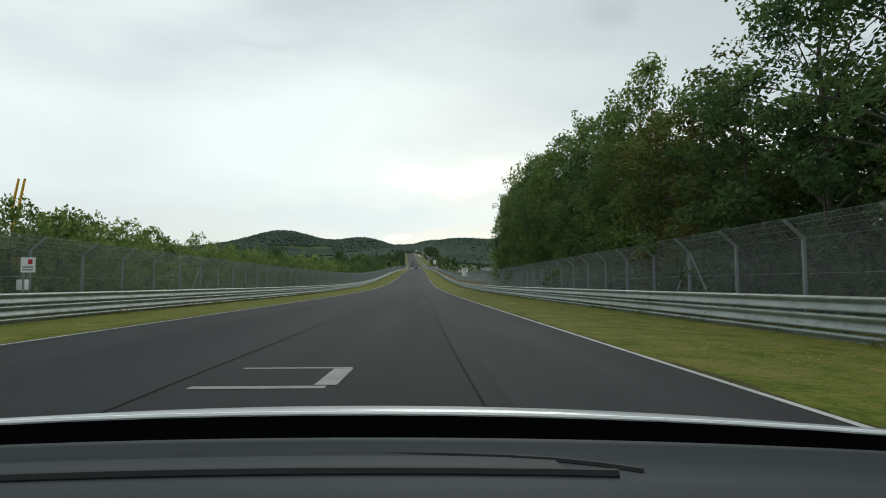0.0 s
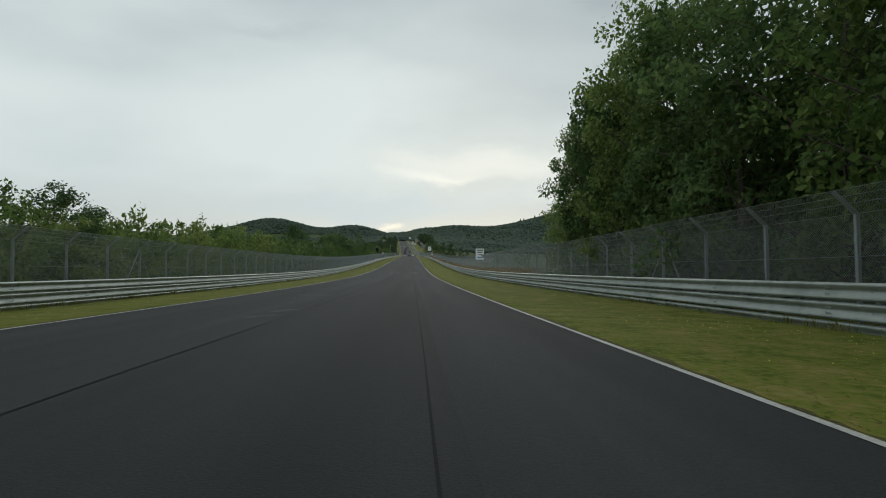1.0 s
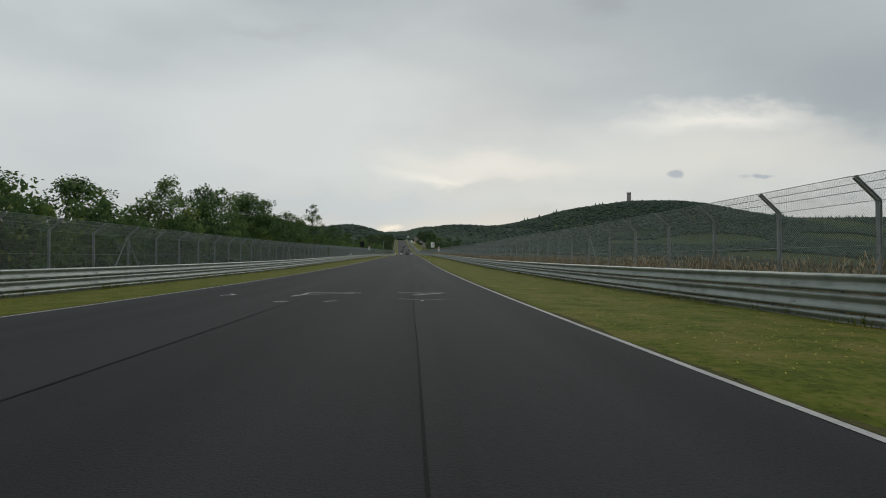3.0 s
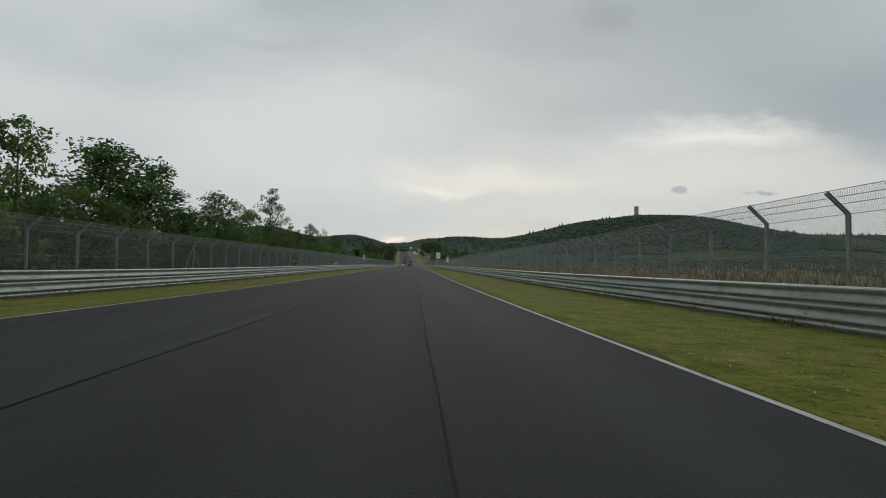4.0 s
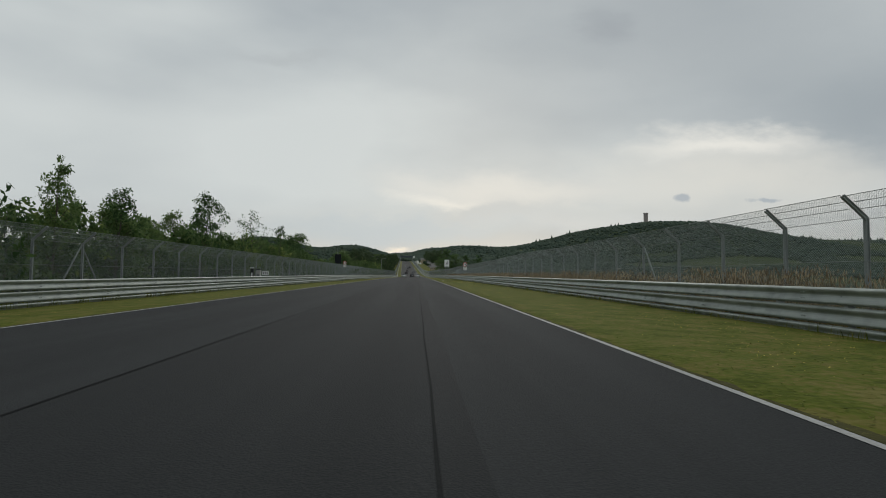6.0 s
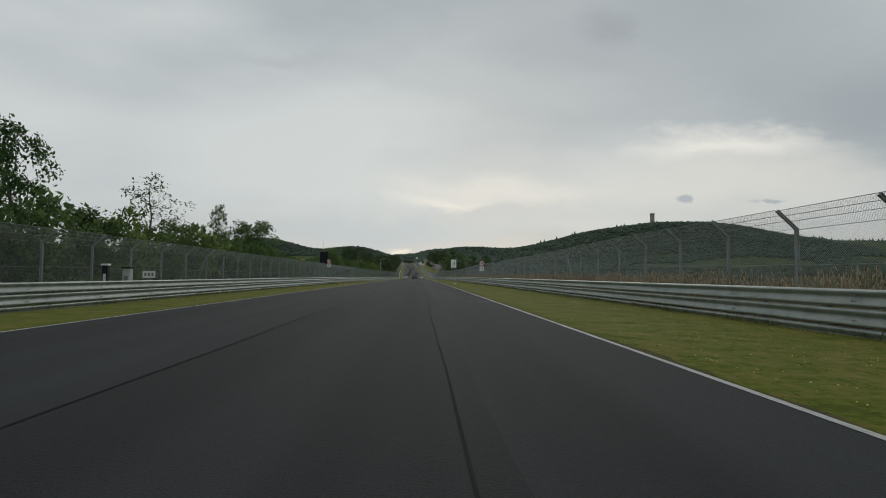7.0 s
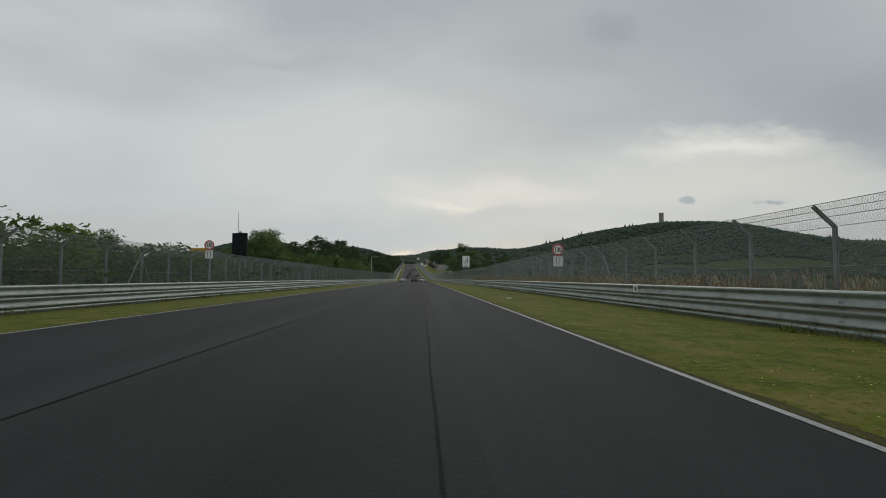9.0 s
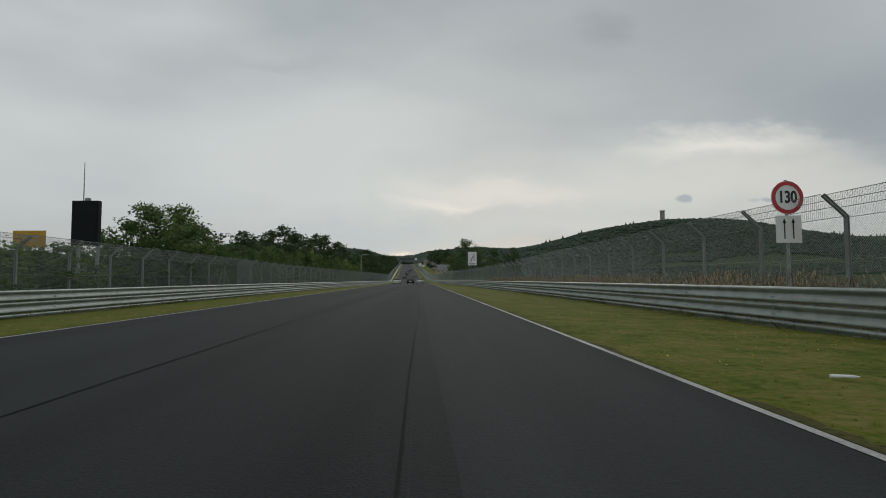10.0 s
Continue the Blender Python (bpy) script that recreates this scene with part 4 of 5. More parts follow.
reeds(64000, RAIL_R + 0.25, RAIL_R + 2.0, 92, 345, 0.75, 1.24, 5)
blades("dry_grass", 7000, RAIL_R + 0.35, RAIL_R + 2.6, 345, 520, 0.75, 1.25, 0.03, STRAW, "tall dry tan grass behind the guard rail", 6, 0.16, 0.4)
blades("weeds", 9000, RAIL_R + 0.4, RAIL_R + 2.8, 92, 345, 0.5, 1.05, 0.013, BLADE, "tall green weeds among the dry grass", 7, 0.2, 0.3)
blades("weeds", 14000, RAIL_L - 2.6, RAIL_L - 0.4, 12, 345, 0.35, 0.95, 0.015, BLADE, "tall green weeds at the foot of the fence", 8, 0.25, 0.3)
turf(14000, ROAD + 0.6, RAIL_R - 0.3, 12, 325, 9, FLOWER, (0.016, 0.028), 0.010, 0.5, "clover_flowers", "small pale yellow flowers in the verge")
turf(6000, RAIL_L + 0.3, -ROAD - 0.6, 16, 325, 10, FLOWER, (0.016, 0.028), 0.010, 0.5, "clover_flowers", "small pale yellow flowers in the verge")


# ---------------------------------------------------------------- far woods
def far_woods():
    r = np.random.default_rng(9)
    base = bmesh.new()
    bmesh.ops.create_icosphere(base, subdivisions=1, radius=1)
    bv = np.array([tuple(q.co) for q in base.verts])
    bf = np.array([[q.index for q in face.verts] for face in base.faces])
    base.free()
    cone = np.array([(math.cos(a), math.sin(a), -0.6) for a in np.arange(6) * 1.0472] + [(0.45 * math.cos(a), 0.45 * math.sin(a), 0.5) for a in np.arange(6) * 1.0472 + 0.5] + [(0, 0, 1.7)])
    cf = np.array([(i, (i + 1) % 6, 6 + i) for i in range(6)] + [((i + 1) % 6, 6 + (i + 1) % 6, 6 + i) for i in range(6)] + [(6 + i, 6 + (i + 1) % 6, 12) for i in range(6)])
    v, f, n, count = [], [], 0, 0
    for _ in range(200000):
        if count >= 38000:
            break
        y = r.uniform(620, 1750)
        x = r.uniform(-0.42 * y, 1.0 * y)
        if count % 20 == 0:
            y, x = r.uniform(1065, 1300), r.uniform(-90, 120)
        elif count % 20 == 1:
            y, x = r.uniform(700, 1060), r.uniform(-60, -14)
        side = abs(x - bend(y))
        if y < 1062 and (side < (14 if x < 0 else 20) or (0 < x < 75 and y < 700)):
            continue
        z = terrain(x, y)
        meadow = noise.noise(Vector((x * 0.005, y * 0.005, 7)))
        if meadow < (-0.22 if x > 0 else -0.08) and z < 45 and not (x < 0 and x > -110):
            continue
        if ((x - 575) / 105) ** 2 + ((y - 1090) / 75) ** 2 < 1.0 or ((x - 470) / 60) ** 2 + ((y - 1215) / 16) ** 2 < 1.0:
            continue
        s = r.uniform(1.5, 3.0) * (1.3 if y > 1000 else 1.0)
        if r.random() < 0.06:
            c, face = cone * np.array([s * 0.8, s * 0.8, s * 0.95]), cf
        else:
            c, face = bv * np.array([s * 1.4, s * 1.4, s * r.uniform(0.8, 1.25)]), bf
        c = c * r.uniform(0.72, 1.22, (len(c), 1))
        f.append(face + n)
        v.append(c + np.array([x, y, z + s * 0.5]))
        n += len(c)
        count += 1
    # taller spruces standing on the skyline of the hill
    for k in range(40):
        u = r.uniform(0.76, 0.97) if k % 4 else r.uniform(0.22, 0.45)
        steps = [700.0 + 25.0 * i for i in range(40)]
        y = max(steps, key=lambda q: terrain(2.4 + u * (q - 195.0), q) / (q - 195.0)) + r.uniform(-30, 20)
        x = 2.4 + u * (y - 195.0) + r.uniform(-6, 6)
        s = r.uniform(2.2, 5.6)
        f.append(cf + n)
        v.append(cone * np.array([s * 0.8, s * 0.8, s * 0.85]) * r.uniform(0.8, 1.2, (len(cone), 1)) + np.array([x, y, terrain(x, y) + s * 1.1]))
        n += len(cone)
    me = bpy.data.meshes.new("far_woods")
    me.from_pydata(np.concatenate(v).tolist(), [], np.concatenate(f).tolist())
    me.materials.append(HAZED_WOODS)
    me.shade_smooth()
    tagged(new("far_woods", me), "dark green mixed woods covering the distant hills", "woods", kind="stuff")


far_woods()


# ---------------------------------------------------------------- markings on the asphalt
def stripe(name, points, width, mat, label, lift=0.006):
    """A painted band along a line of points on the asphalt."""
    made = []
    pts = []
    for (ax, ay), (bx, by) in zip(points, points[1:]):
        n = max(1, int(abs(by - ay) / 6))
        pts += [(ax + (bx - ax) * k / n, ay + (by - ay) * k / n) for k in range(n)]
    pts.append(points[-1])
    v, f = [], []
    for i, (x, y) in enumerate(pts):
        x0, y0 = pts[max(0, i - 1)]
        x1, y1 = pts[min(len(pts) - 1, i + 1)]
        ln = math.hypot(x1 - x0, y1 - y0) or 1
        ox, oy = -(y1 - y0) / ln * width / 2, (x1 - x0) / ln * width / 2
        v += [(x + ox, y + oy, level(y + oy) + lift), (x - ox, y - oy, level(y - oy) + lift)]
    f = [(2 * i, 2 * i + 1, 2 * i + 3, 2 * i + 2) for i in range(len(pts) - 1)]
    return tagged(new(name, sheet(name, v, f, mat)), label, "road marking", kind="structure")


for x, w, seed in ((SEAM_L, 0.03, 1), (SEAM_R, 0.022, 2)):
    r, drift, pts = random.Random(seed), 0.0, []
    for k in range(250):
        drift = 0.8 * drift + r.uniform(-0.02, 0.02)
        pts.append((x + drift, -20 + 2.0 * k))
    stripe("seam", pts, w, SEAL, "dark bitumen sealed seam along the asphalt", 0.006)
r = random.Random(8)
stripe("worn_band", [(SEAM_R + 0.13 + r.uniform(-0.04, 0.04), -20 + 5.0 * k) for k in range(100)], 0.26, RUBBER, "darker worn band beside the seam of the asphalt", 0.003)
for x0, y0, x1, y1, w in ((-3.0, 77.1, -1.6, 76.9, 0.35), (-2.4, 75.6, -1.2, 75.7, 0.3), (-1.5, 64.6, -0.95, 65.3, 0.3), (-1.35, 66.4, -0.9, 67.3, 0.32), (-4.2, 18.6, -2.9, 18.9, 0.4), (-4.0, 84.0, -2.5, 84.1, 0.3)):
    stripe("worn_patch", [(x0, y0), ((x0 + x1) / 2, (y0 + y1) / 2 + 0.1), (x1, y1)], w, SCUFF, "pale worn patch on the asphalt", 0.003)
# painted outline and scrawls
stripe("paint_mark", [(-0.40, 19.72), (1.0, 19.72)], 0.14, FADED, "faded pale paint outline on the asphalt")
stripe("paint_mark", [(-0.25, 20.98), (1.12, 20.98)], 0.09, FADED, "faded pale paint outline on the asphalt")
stripe("paint_mark", [(0.98, 19.82), (1.02, 20.9)], 0.24, FADED, "faded pale paint outline on the asphalt", 0.009)
S = 132.7
stripe("paint_scrawl", [(-1.12, S + 6.45), (-0.9, S + 7.2), (-0.92, S + 8.1)], 0.11, LINE, "white painted scrawl on the asphalt")
stripe("paint_scrawl", [(-0.9, S + 8.15), (0.4, S + 8.2), (0.82, S + 7.9), (0.3, S + 7.5), (-0.85, S + 7.25)], 0.09, LINE, "white painted scrawl on the asphalt", 0.009)
stripe("paint_scrawl", [(2.07, S + 7.9), (3.6, S + 7.76)], 0.10, LINE, "white painted scrawl on the asphalt")
stripe("paint_scrawl", [(3.5, S + 7.6), (2.54, S + 6.7)], 0.11, LINE, "white painted scrawl on the asphalt", 0.009)
stripe("paint_scrawl", [(2.45, S + 7.15), (3.1, S + 7.25)], 0.08, LINE, "white painted scrawl on the asphalt", 0.012)
stripe("paint_scrawl", [(2.13, S + 5.3), (2.81, S + 4.76), (3.64, S + 5.13)], 0.05, FADED, "white painted scrawl on the asphalt")
stripe("paint_scrawl", [(2.80, S + 4.7), (2.78, S + 4.45)], 0.09, FADED, "white painted scrawl on the asphalt", 0.009)
stripe("paint_scrawl", [(0.22, S + 4.35), (0.45, S + 4.7)], 0.13, FADED, "white painted scrawl on the asphalt")
stripe("paint_scrawl", [(-3.4, S + 6.9), (-3.05, S + 7.2), (-3.3, S + 7.6)], 0.13, LINE, "white painted scrawl on the asphalt")
stripe("paint_scrawl", [(-1.1, S + 4.3), (-0.8, S + 4.6)], 0.2, FADED, "white painted scrawl on the asphalt")
stripe("cross_line", [(4.24, 237.4), (ROAD - 0.01, 237.4)], 0.06, LINE, "short white line across the edge of the track")
stripe("cross_line", [(-ROAD + 0.01, 236.6), (-4.6, 236.6)], 0.06, LINE, "short white line across the edge of the track")


# ---------------------------------------------------------------- signs
def lettering(name, text, size, mat, parent, loc, narrow=1.0):
    """Raised flat characters that face towards -y."""
    cu = bpy.data.curves.new(name, "FONT")
    cu.body, cu.size, cu.align_x, cu.align_y, cu.extrude, cu.offset = text, size, "CENTER", "CENTER", 0.003, size * 0.03
    tmp = bpy.data.objects.new(name, cu)
    me = bpy.data.meshes.new_from_object(tmp)
    bpy.data.objects.remove(tmp)
    me.transform(Matrix.Diagonal((narrow, 1, 1, 1)))
    me.transform(Matrix.Rotation(math.radians(90), 4, "X"))
    me.materials.clear()
    me.materials.append(mat)
    ob = part(name, me, None, parent)
    ob.location = loc
    return ob


def disc(r0, depth, y, sides=40, inner=0.0):
    bm = bmesh.new()
    if inner:
        rings = []
        for rr, yy in ((inner, y), (r0, y), (r0, y + depth), (inner, y + depth)):
            rings.append([bm.verts.new((rr * math.cos(a), yy, rr * math.sin(a))) for a in (2 * math.pi * i / sides for i in range(sides))])
        for a in range(4):
            for i in range(sides):
                bm.faces.new((rings[a][i], rings[a][(i + 1) % sides], rings[(a + 1) % 4][(i + 1) % sides], rings[(a + 1) % 4][i]))
        bmesh.ops.recalc_face_normals(bm, faces=bm.faces)
    else:
        bmesh.ops.create_cone(bm, cap_ends=True, segments=sides, radius1=r0, radius2=r0, depth=depth, matrix=Matrix.Translation((0, y + depth / 2, 0)) @ Matrix.Rotation(math.radians(90), 4, "X"))
    return bm


def arrow(parent, x, z, tall):
    bm = bmesh.new()
    box(bm, x, 0, z, 0.028, 0.006, tall)
    v = [bm.verts.new((x + a, yy, z + tall / 2 + c)) for yy in (-0.003, 0.003) for a, c in ((-0.045, -0.02), (0.045, -0.02), (0, 0.09))]
    for q in ((0, 1, 2), (5, 4, 3), (0, 3, 4, 1), (1, 4, 5, 2), (2, 5, 3, 0)):
        bm.faces.new([v[i] for i in q])
    p = part("arrow", bm, BLACK, parent)
    p.location.y = -0.022
    return p


def speed_sign(x, y, top, turn, size=1.0):
    """Round limit sign over a plate with two arrows, on one tube."""
    g0 = terrain(x, y)
    g = thing("speed_sign", Matrix.Translation((x, y, g0)) @ Matrix.Rotation(radians(turn), 4, "Z"), "round red and white speed sign over a two-arrow plate", "road sign", "speed signs beside the track")
    c = top - 0.43 * size - g0
    part("pole", rod(bmesh.new(), (0, 0.05, -0.1), (0, 0.05, c + 0.43 * size), 0.035, sides=12), ZINC, g)
    face = part("sign_disc", disc(0.405, 0.012, 0), WHITE, g, smoothed=False)
    face.location.z = c
    face.scale = (size, 1, size)
    part("red_ring", disc(0.395, 0.008, -0.010, inner=0.302), RED, face, "red painted ring")
    lettering("number", "130", 0.40, BLACK, face, (0, -0.006, 0.0), 0.78)
    plate = part("arrow_plate", box(bmesh.new(), 0, 0, 0, 0.64, 0.012, 0.66, bevel=0.004), WHITE, g, "white plate with two black arrows")
    plate.location.z = c - 0.765 * size
    plate.scale = (size, 1, size)
    for ax in (-0.11, 0.11):
        arrow(plate, ax, -0.03, 0.40).location.y = -0.011
    for z in (c + 0.1, c - 0.7 * size):
        part("clamp", box(bmesh.new(), 0, 0.05, z, 0.10, 0.085, 0.04), ZINC, g)
    return g


speed_sign(11.47, 294.3, level(295) + 3.40, 0)
speed_sign(-11.2, 293.9, level(291) + 3.46, 0, 0.78)


def panel_sign(name, x, y, bottom, w, h, label, poles=1, face=WHITE):
    g0 = terrain(x, y)
    g = thing(name, Matrix.Translation((x, y, g0)), label, "sign")
    z0 = level(y) + bottom - g0
    for px in ((0,) if poles == 1 else (-w * 0.3, w * 0.3)):
        part("pole", rod(bmesh.new(), (px, 0.05, -0.2), (px, 0.05, z0 + h), 0.03 if h < 2 else 0.06, sides=12), ZINC, g)
    p = part("panel", box(bmesh.new(), 0, 0, z0 + h / 2, w, 0.02, h, bevel=0.005), face, g)
    return g, p, z0


def bar(parent, x, z, w, h, mat, name="bar", depth=0.006):
    return part(name, box(bmesh.new(), x, -0.014, z, w, depth, h), mat, parent)


# white board with unreadable lines and a blue foot
g, p, z0 = panel_sign("sign_board", 11.47, 121.9, 2.2, 1.15, 1.5, "white sign board with grey lines and blue band", 1)
for k, (w, h) in enumerate(((0.8, 0.16), (0.72, 0.16), (0.5, 0.1))):
    bar(p, 0, z0 + 1.28 - 0.27 * k, w, h, GREY)
bar(p, 0, z0 + 0.32, 0.7, 0.12, BLUE, "blue_bar")
# merging lane sign
g, p, z0 = panel_sign("lane_sign", 13.3, 389.0, 3.9, 1.75, 2.75, "large white lane sign with black arrows", 2)
for q in ((0.35, z0 + 1.65, 0.14, 1.5), (-0.25, z0 + 0.95, 0.14, 0.6)):
    bar(p, *q, BLACK, "arrow_shaft")
bm = bmesh.new()
box(bm, -0.03, -0.016, z0 + 1.5, 0.14, 0.006, 0.75, None)
bmesh.ops.rotate(bm, cent=(-0.03, 0, z0 + 1.5), matrix=Matrix.Rotation(radians(35), 3, "Y"), verts=bm.verts)
part("arrow_shaft", bm, BLACK, p)
bar(p, 0, z0 + 0.28, 1.2, 0.22, GREY, "bar")
# small white sign with a red mark on a white post, and a box beside it
g, p, z0 = panel_sign("marker_sign", -11.25, 32.3, 1.45, 0.47, 0.50, "small white sign with red mark on white post", 1)
bar(p, 0.08, z0 + 0.36, 0.14, 0.16, RED, "red_mark")
for k in range(2):
    bar(p, 0, z0 + 0.18 - 0.09 * k, 0.34, 0.04, GREY)
p.location.x = 0.18
g = thing("switch_box", Matrix.Translation((-11.75, 33.0, terrain(-11.75, 33.0))), "small white switch box on a short post", "box")
part("post", rod(bmesh.new(), (0, 0, -0.1), (0, 0, 1.1), 0.03), ZINC, g)
part("case", box(bmesh.new(), 0, 0, 1.2, 0.30, 0.2, 0.36, bevel=0.015), WHITE, g)
g = thing("marker_plate", Matrix.Translation((10.80, 280.1, level(280.1) + 0.665)) @ Matrix.Rotation(radians(-62), 4, "Z"), "small white marker plate on the guard rail", "plate")
p = part("panel", box(bmesh.new(), 0, 0, 0, 0.2, 0.012, 0.27, bevel=0.004), WHITE, g)
bar(p, 0, 0, 0.07, 0.15, BLACK)
p.children[0].location.y = 0.005
part("bracket", box(bmesh.new(), 0, 0.04, 0, 0.05, 0.09, 0.06), ZINC, g)
# track phone posts with a small board
for dx, dy, w, h, mat, lab in ((0.0, 0.0, 0.24, 1.55, BLACK, "slim black track-side signal post"), (0.5, 1.6, 0.34, 1.45, CONCRETE, "pale grey emergency phone post with dark hood")):
    x, y = -11.3 + 0.1 * dx, 239.2 + dy
    g = thing("signal_post" if mat is BLACK else "phone_post", Matrix.Translation((x, y, terrain(x, y))), lab, "post")
    part("column", box(bmesh.new(), 0, 0, h / 2, w, w * 0.8, h + 0.1, bevel=0.02), mat, g)
    part("hood", box(bmesh.new(), 0, -0.02, h + 0.08, w * 1.25, w * 1.1, 0.08, bevel=0.02), BLACK if mat is CONCRETE else WHITE, g)
    part("label_plate", box(bmesh.new(), 0, -w * 0.41, h * 0.62, w * 0.5, 0.012, h * 0.35), GREY if mat is CONCRETE else WHITE, g)
g, p, z0 = panel_sign("distance_board", -11.2, 242.6, 0.88, 0.62, 0.34, "small white board with dark lines", 1)
for k in range(3):
    bar(p, -0.17 + 0.17 * k, z0 + 0.17, 0.09, 0.16, GREY)

# black display board on a stand, with an aerial
x, y = -14.95, 310.4
g = thing("display_board", Matrix.Translation((x, y, terrain(x, y))), "large black display board on steel posts with aerial", "display board")
for px in (-0.5, 0.5):
    part("pole", box(bmesh.new(), px, 0.2, 1.6, 0.14, 0.14, 3.4, bevel=0.01), POST, g)
body = part("cabinet", box(bmesh.new(), 0, 0, 4.25, 1.36, 0.32, 2.36, bevel=0.02), SCREEN, g)
part("screen", box(bmesh.new(), 0, -0.165, 4.25, 1.24, 0.012, 2.24), SCREEN, body, "dark switched-off screen")
part("top_box", box(bmesh.new(), 0.05, 0, 5.50, 0.22, 0.2, 0.16, bevel=0.015), ZINC, g)
part("aerial", rod(bmesh.new(), (-0.18, 0, 5.4), (-0.18, 0, 7.5), 0.03, 0.016), POST, g)
# yellow board behind the hedge
x, y = -20.0, 313.4
g = thing("yellow_board", Matrix.Translation((x, y, terrain(x, y))), "yellow board on posts behind the hedge", "sign")
for px in (-0.8, 0.8):
    part("pole", rod(bmesh.new(), (px, 0.05, -0.2), (px, 0.05, 3.85), 0.05), ZINC, g)
p = part("panel", box(bmesh.new(), 0, 0, 3.42, 1.85, 0.04, 1.0, bevel=0.01), YELLOW, g)
for k in range(2):
    bar(p, 0, 3.60 - 0.3 * k, 1.2 - 0.4 * k, 0.13, TAN, "bar").location.y = -0.012
# yellow loader crane behind the first bushes
x, y = -19.3, 43.0
g = thing("loader_crane", Matrix.Translation((x, y, terrain(x, y))), "yellow loader crane arms rising behind the bushes", "crane")
part("base", box(bmesh.new(), 0, 0, 0.7, 1.6, 1.6, 1.5, bevel=0.05), YELLOW, g)
part("column", rod(bmesh.new(), (0, 0, 1.4), (-0.3, 0, 4.6), 0.16, 0.12), YELLOW, g)
for dx in (-0.16, 0.16):
    part("arm", rod(bmesh.new(), (-0.3 + dx, 0, 4.5), (0.1 + dx, 0, 6.6), 0.07, 0.055), YELLOW, g)

# ---------------------------------------------------------------- litter
bm = rod(bmesh.new(), (-0.13, 0, 0.035), (0.09, 0, 0.035), 0.035, 0.033, 12)
rod(bm, (0.09, 0, 0.035), (0.15, 0, 0.035), 0.033, 0.012, 12)
lit = part("litter", bm, WHITE)
lit.matrix_world = Matrix.Translation((7.04, 287.5, terrain(7.04, 287.5) + 0.02)) @ Matrix.Rotation(radians(-20), 4, "Z") @ Matrix.Diagonal((0.95, 0.6, 0.55, 1))
tagged(lit, "white plastic bottle lying in the grass", "bottle")


# ---------------------------------------------------------------- cars
def car_body_mesh():
    """Saloon outline across its length, lofted; nose towards +y."""
    prof = [(-2.15, 0.45, 0.62, 0.80), (-2.1, 0.30, 0.92, 0.86), (-1.6, 0.24, 0.98, 0.89), (-0.9, 0.22, 0.98, 0.90), (0.6, 0.22, 0.95, 0.90), (1.5, 0.24, 0.86, 0.89), (2.0, 0.28, 0.72, 0.84), (2.15, 0.38, 0.58, 0.74)]
    bm = bmesh.new()
    rows = []
    for y, z0, z1, w in prof:
        rows.append([bm.verts.new(q) for q in ((-w * 0.92, y, z0), (-w, y, z0 + 0.18), (-w * 0.98, y, z1 - 0.12), (-w * 0.86, y, z1), (w * 0.86, y, z1), (w * 0.98, y, z1 - 0.12), (w, y, z0 + 0.18), (w * 0.92, y, z0))])
    for a, c in zip(rows, rows[1:]):
        for i in range(8):
            bm.faces.new((a[i], a[(i + 1) % 8], c[(i + 1) % 8], c[i]))
    bm.faces.new(rows[0])
    bm.faces.new(rows[-1][::-1])
    bmesh.ops.recalc_face_normals(bm, faces=bm.faces)
    me = bpy.data.meshes.new("body")
    bm.to_mesh(me)
    bm.free()
    return me


def loft(rows):
    bm = bmesh.new()
    vs = [[bm.verts.new(q) for q in r] for r in rows]
    n = len(rows[0])
    for a, c in zip(vs, vs[1:]):
        for i in range(n):
            bm.faces.new((a[i], a[(i + 1) % n], c[(i + 1) % n], c[i]))
    bm.faces.new(vs[0])
    bm.faces.new(vs[-1][::-1])
    bmesh.ops.recalc_face_normals(bm, faces=bm.faces)
    return bm


CAR_BODY = car_body_mesh()


def car(x, y, turn, colour, label, group):
    m = Matrix.Translation((x + bend(y), y, (level(y) if abs(x) < ROAD else terrain(x + bend(y), y)))) @ Matrix.Rotation(math.atan(grade(y)) if abs(x) < ROAD else 0, 4, "X") @ Matrix.Rotation(radians(turn), 4, "Z")
    g = thing("car", m, label, "car", group)
    me = CAR_BODY.copy()
    me.materials.append(CAR_PAINT[colour])
    part("body", me, None, g)
    rows = []
    for z, y0, y1, w in ((0.93, -1.75, 0.95, 0.80), (1.22, -1.35, 0.35, 0.70), (1.36, -1.05, 0.05, 0.60)):
        rows.append([(-w, y0, z), (w, y0, z), (w, y1, z), (-w, y1, z)])
    part("windows", loft(rows), GLASS, g, "dark tinted windows")
    part("roof", box(bmesh.new(), 0, -0.5, 1.375, 1.22, 1.12, 0.035, bevel=0.012), CAR_PAINT[colour], g)
    for wx in (-0.80, 0.80):
        for wy in (-1.3, 1.32):
            w = part("wheel", rod(bmesh.new(), (wx - 0.1, wy, 0.31), (wx + 0.1, wy, 0.31), 0.31, sides=18), TYRE, g, "black tyre")
            s = 1 if wx > 0 else -1
            part("rim", rod(bmesh.new(), (wx + s * 0.08, wy, 0.31), (wx + s * 0.108, wy, 0.31), 0.19, sides=12), ZINC, w, "grey metal rim")
        part("tail_light", box(bmesh.new(), wx * 0.82, -2.13, 0.78, 0.26, 0.05, 0.08, bevel=0.01), RUBY, g, "red tail light")
        part("headlight", box(bmesh.new(), wx * 0.78, 2.06, 0.6, 0.32, 0.08, 0.1, bevel=0.01), WHITE, g, "clear headlight")
    part("number_plate", box(bmesh.new(), 0, -2.155, 0.62, 0.5, 0.02, 0.11), WHITE, g, "blank pale plate")
    return g


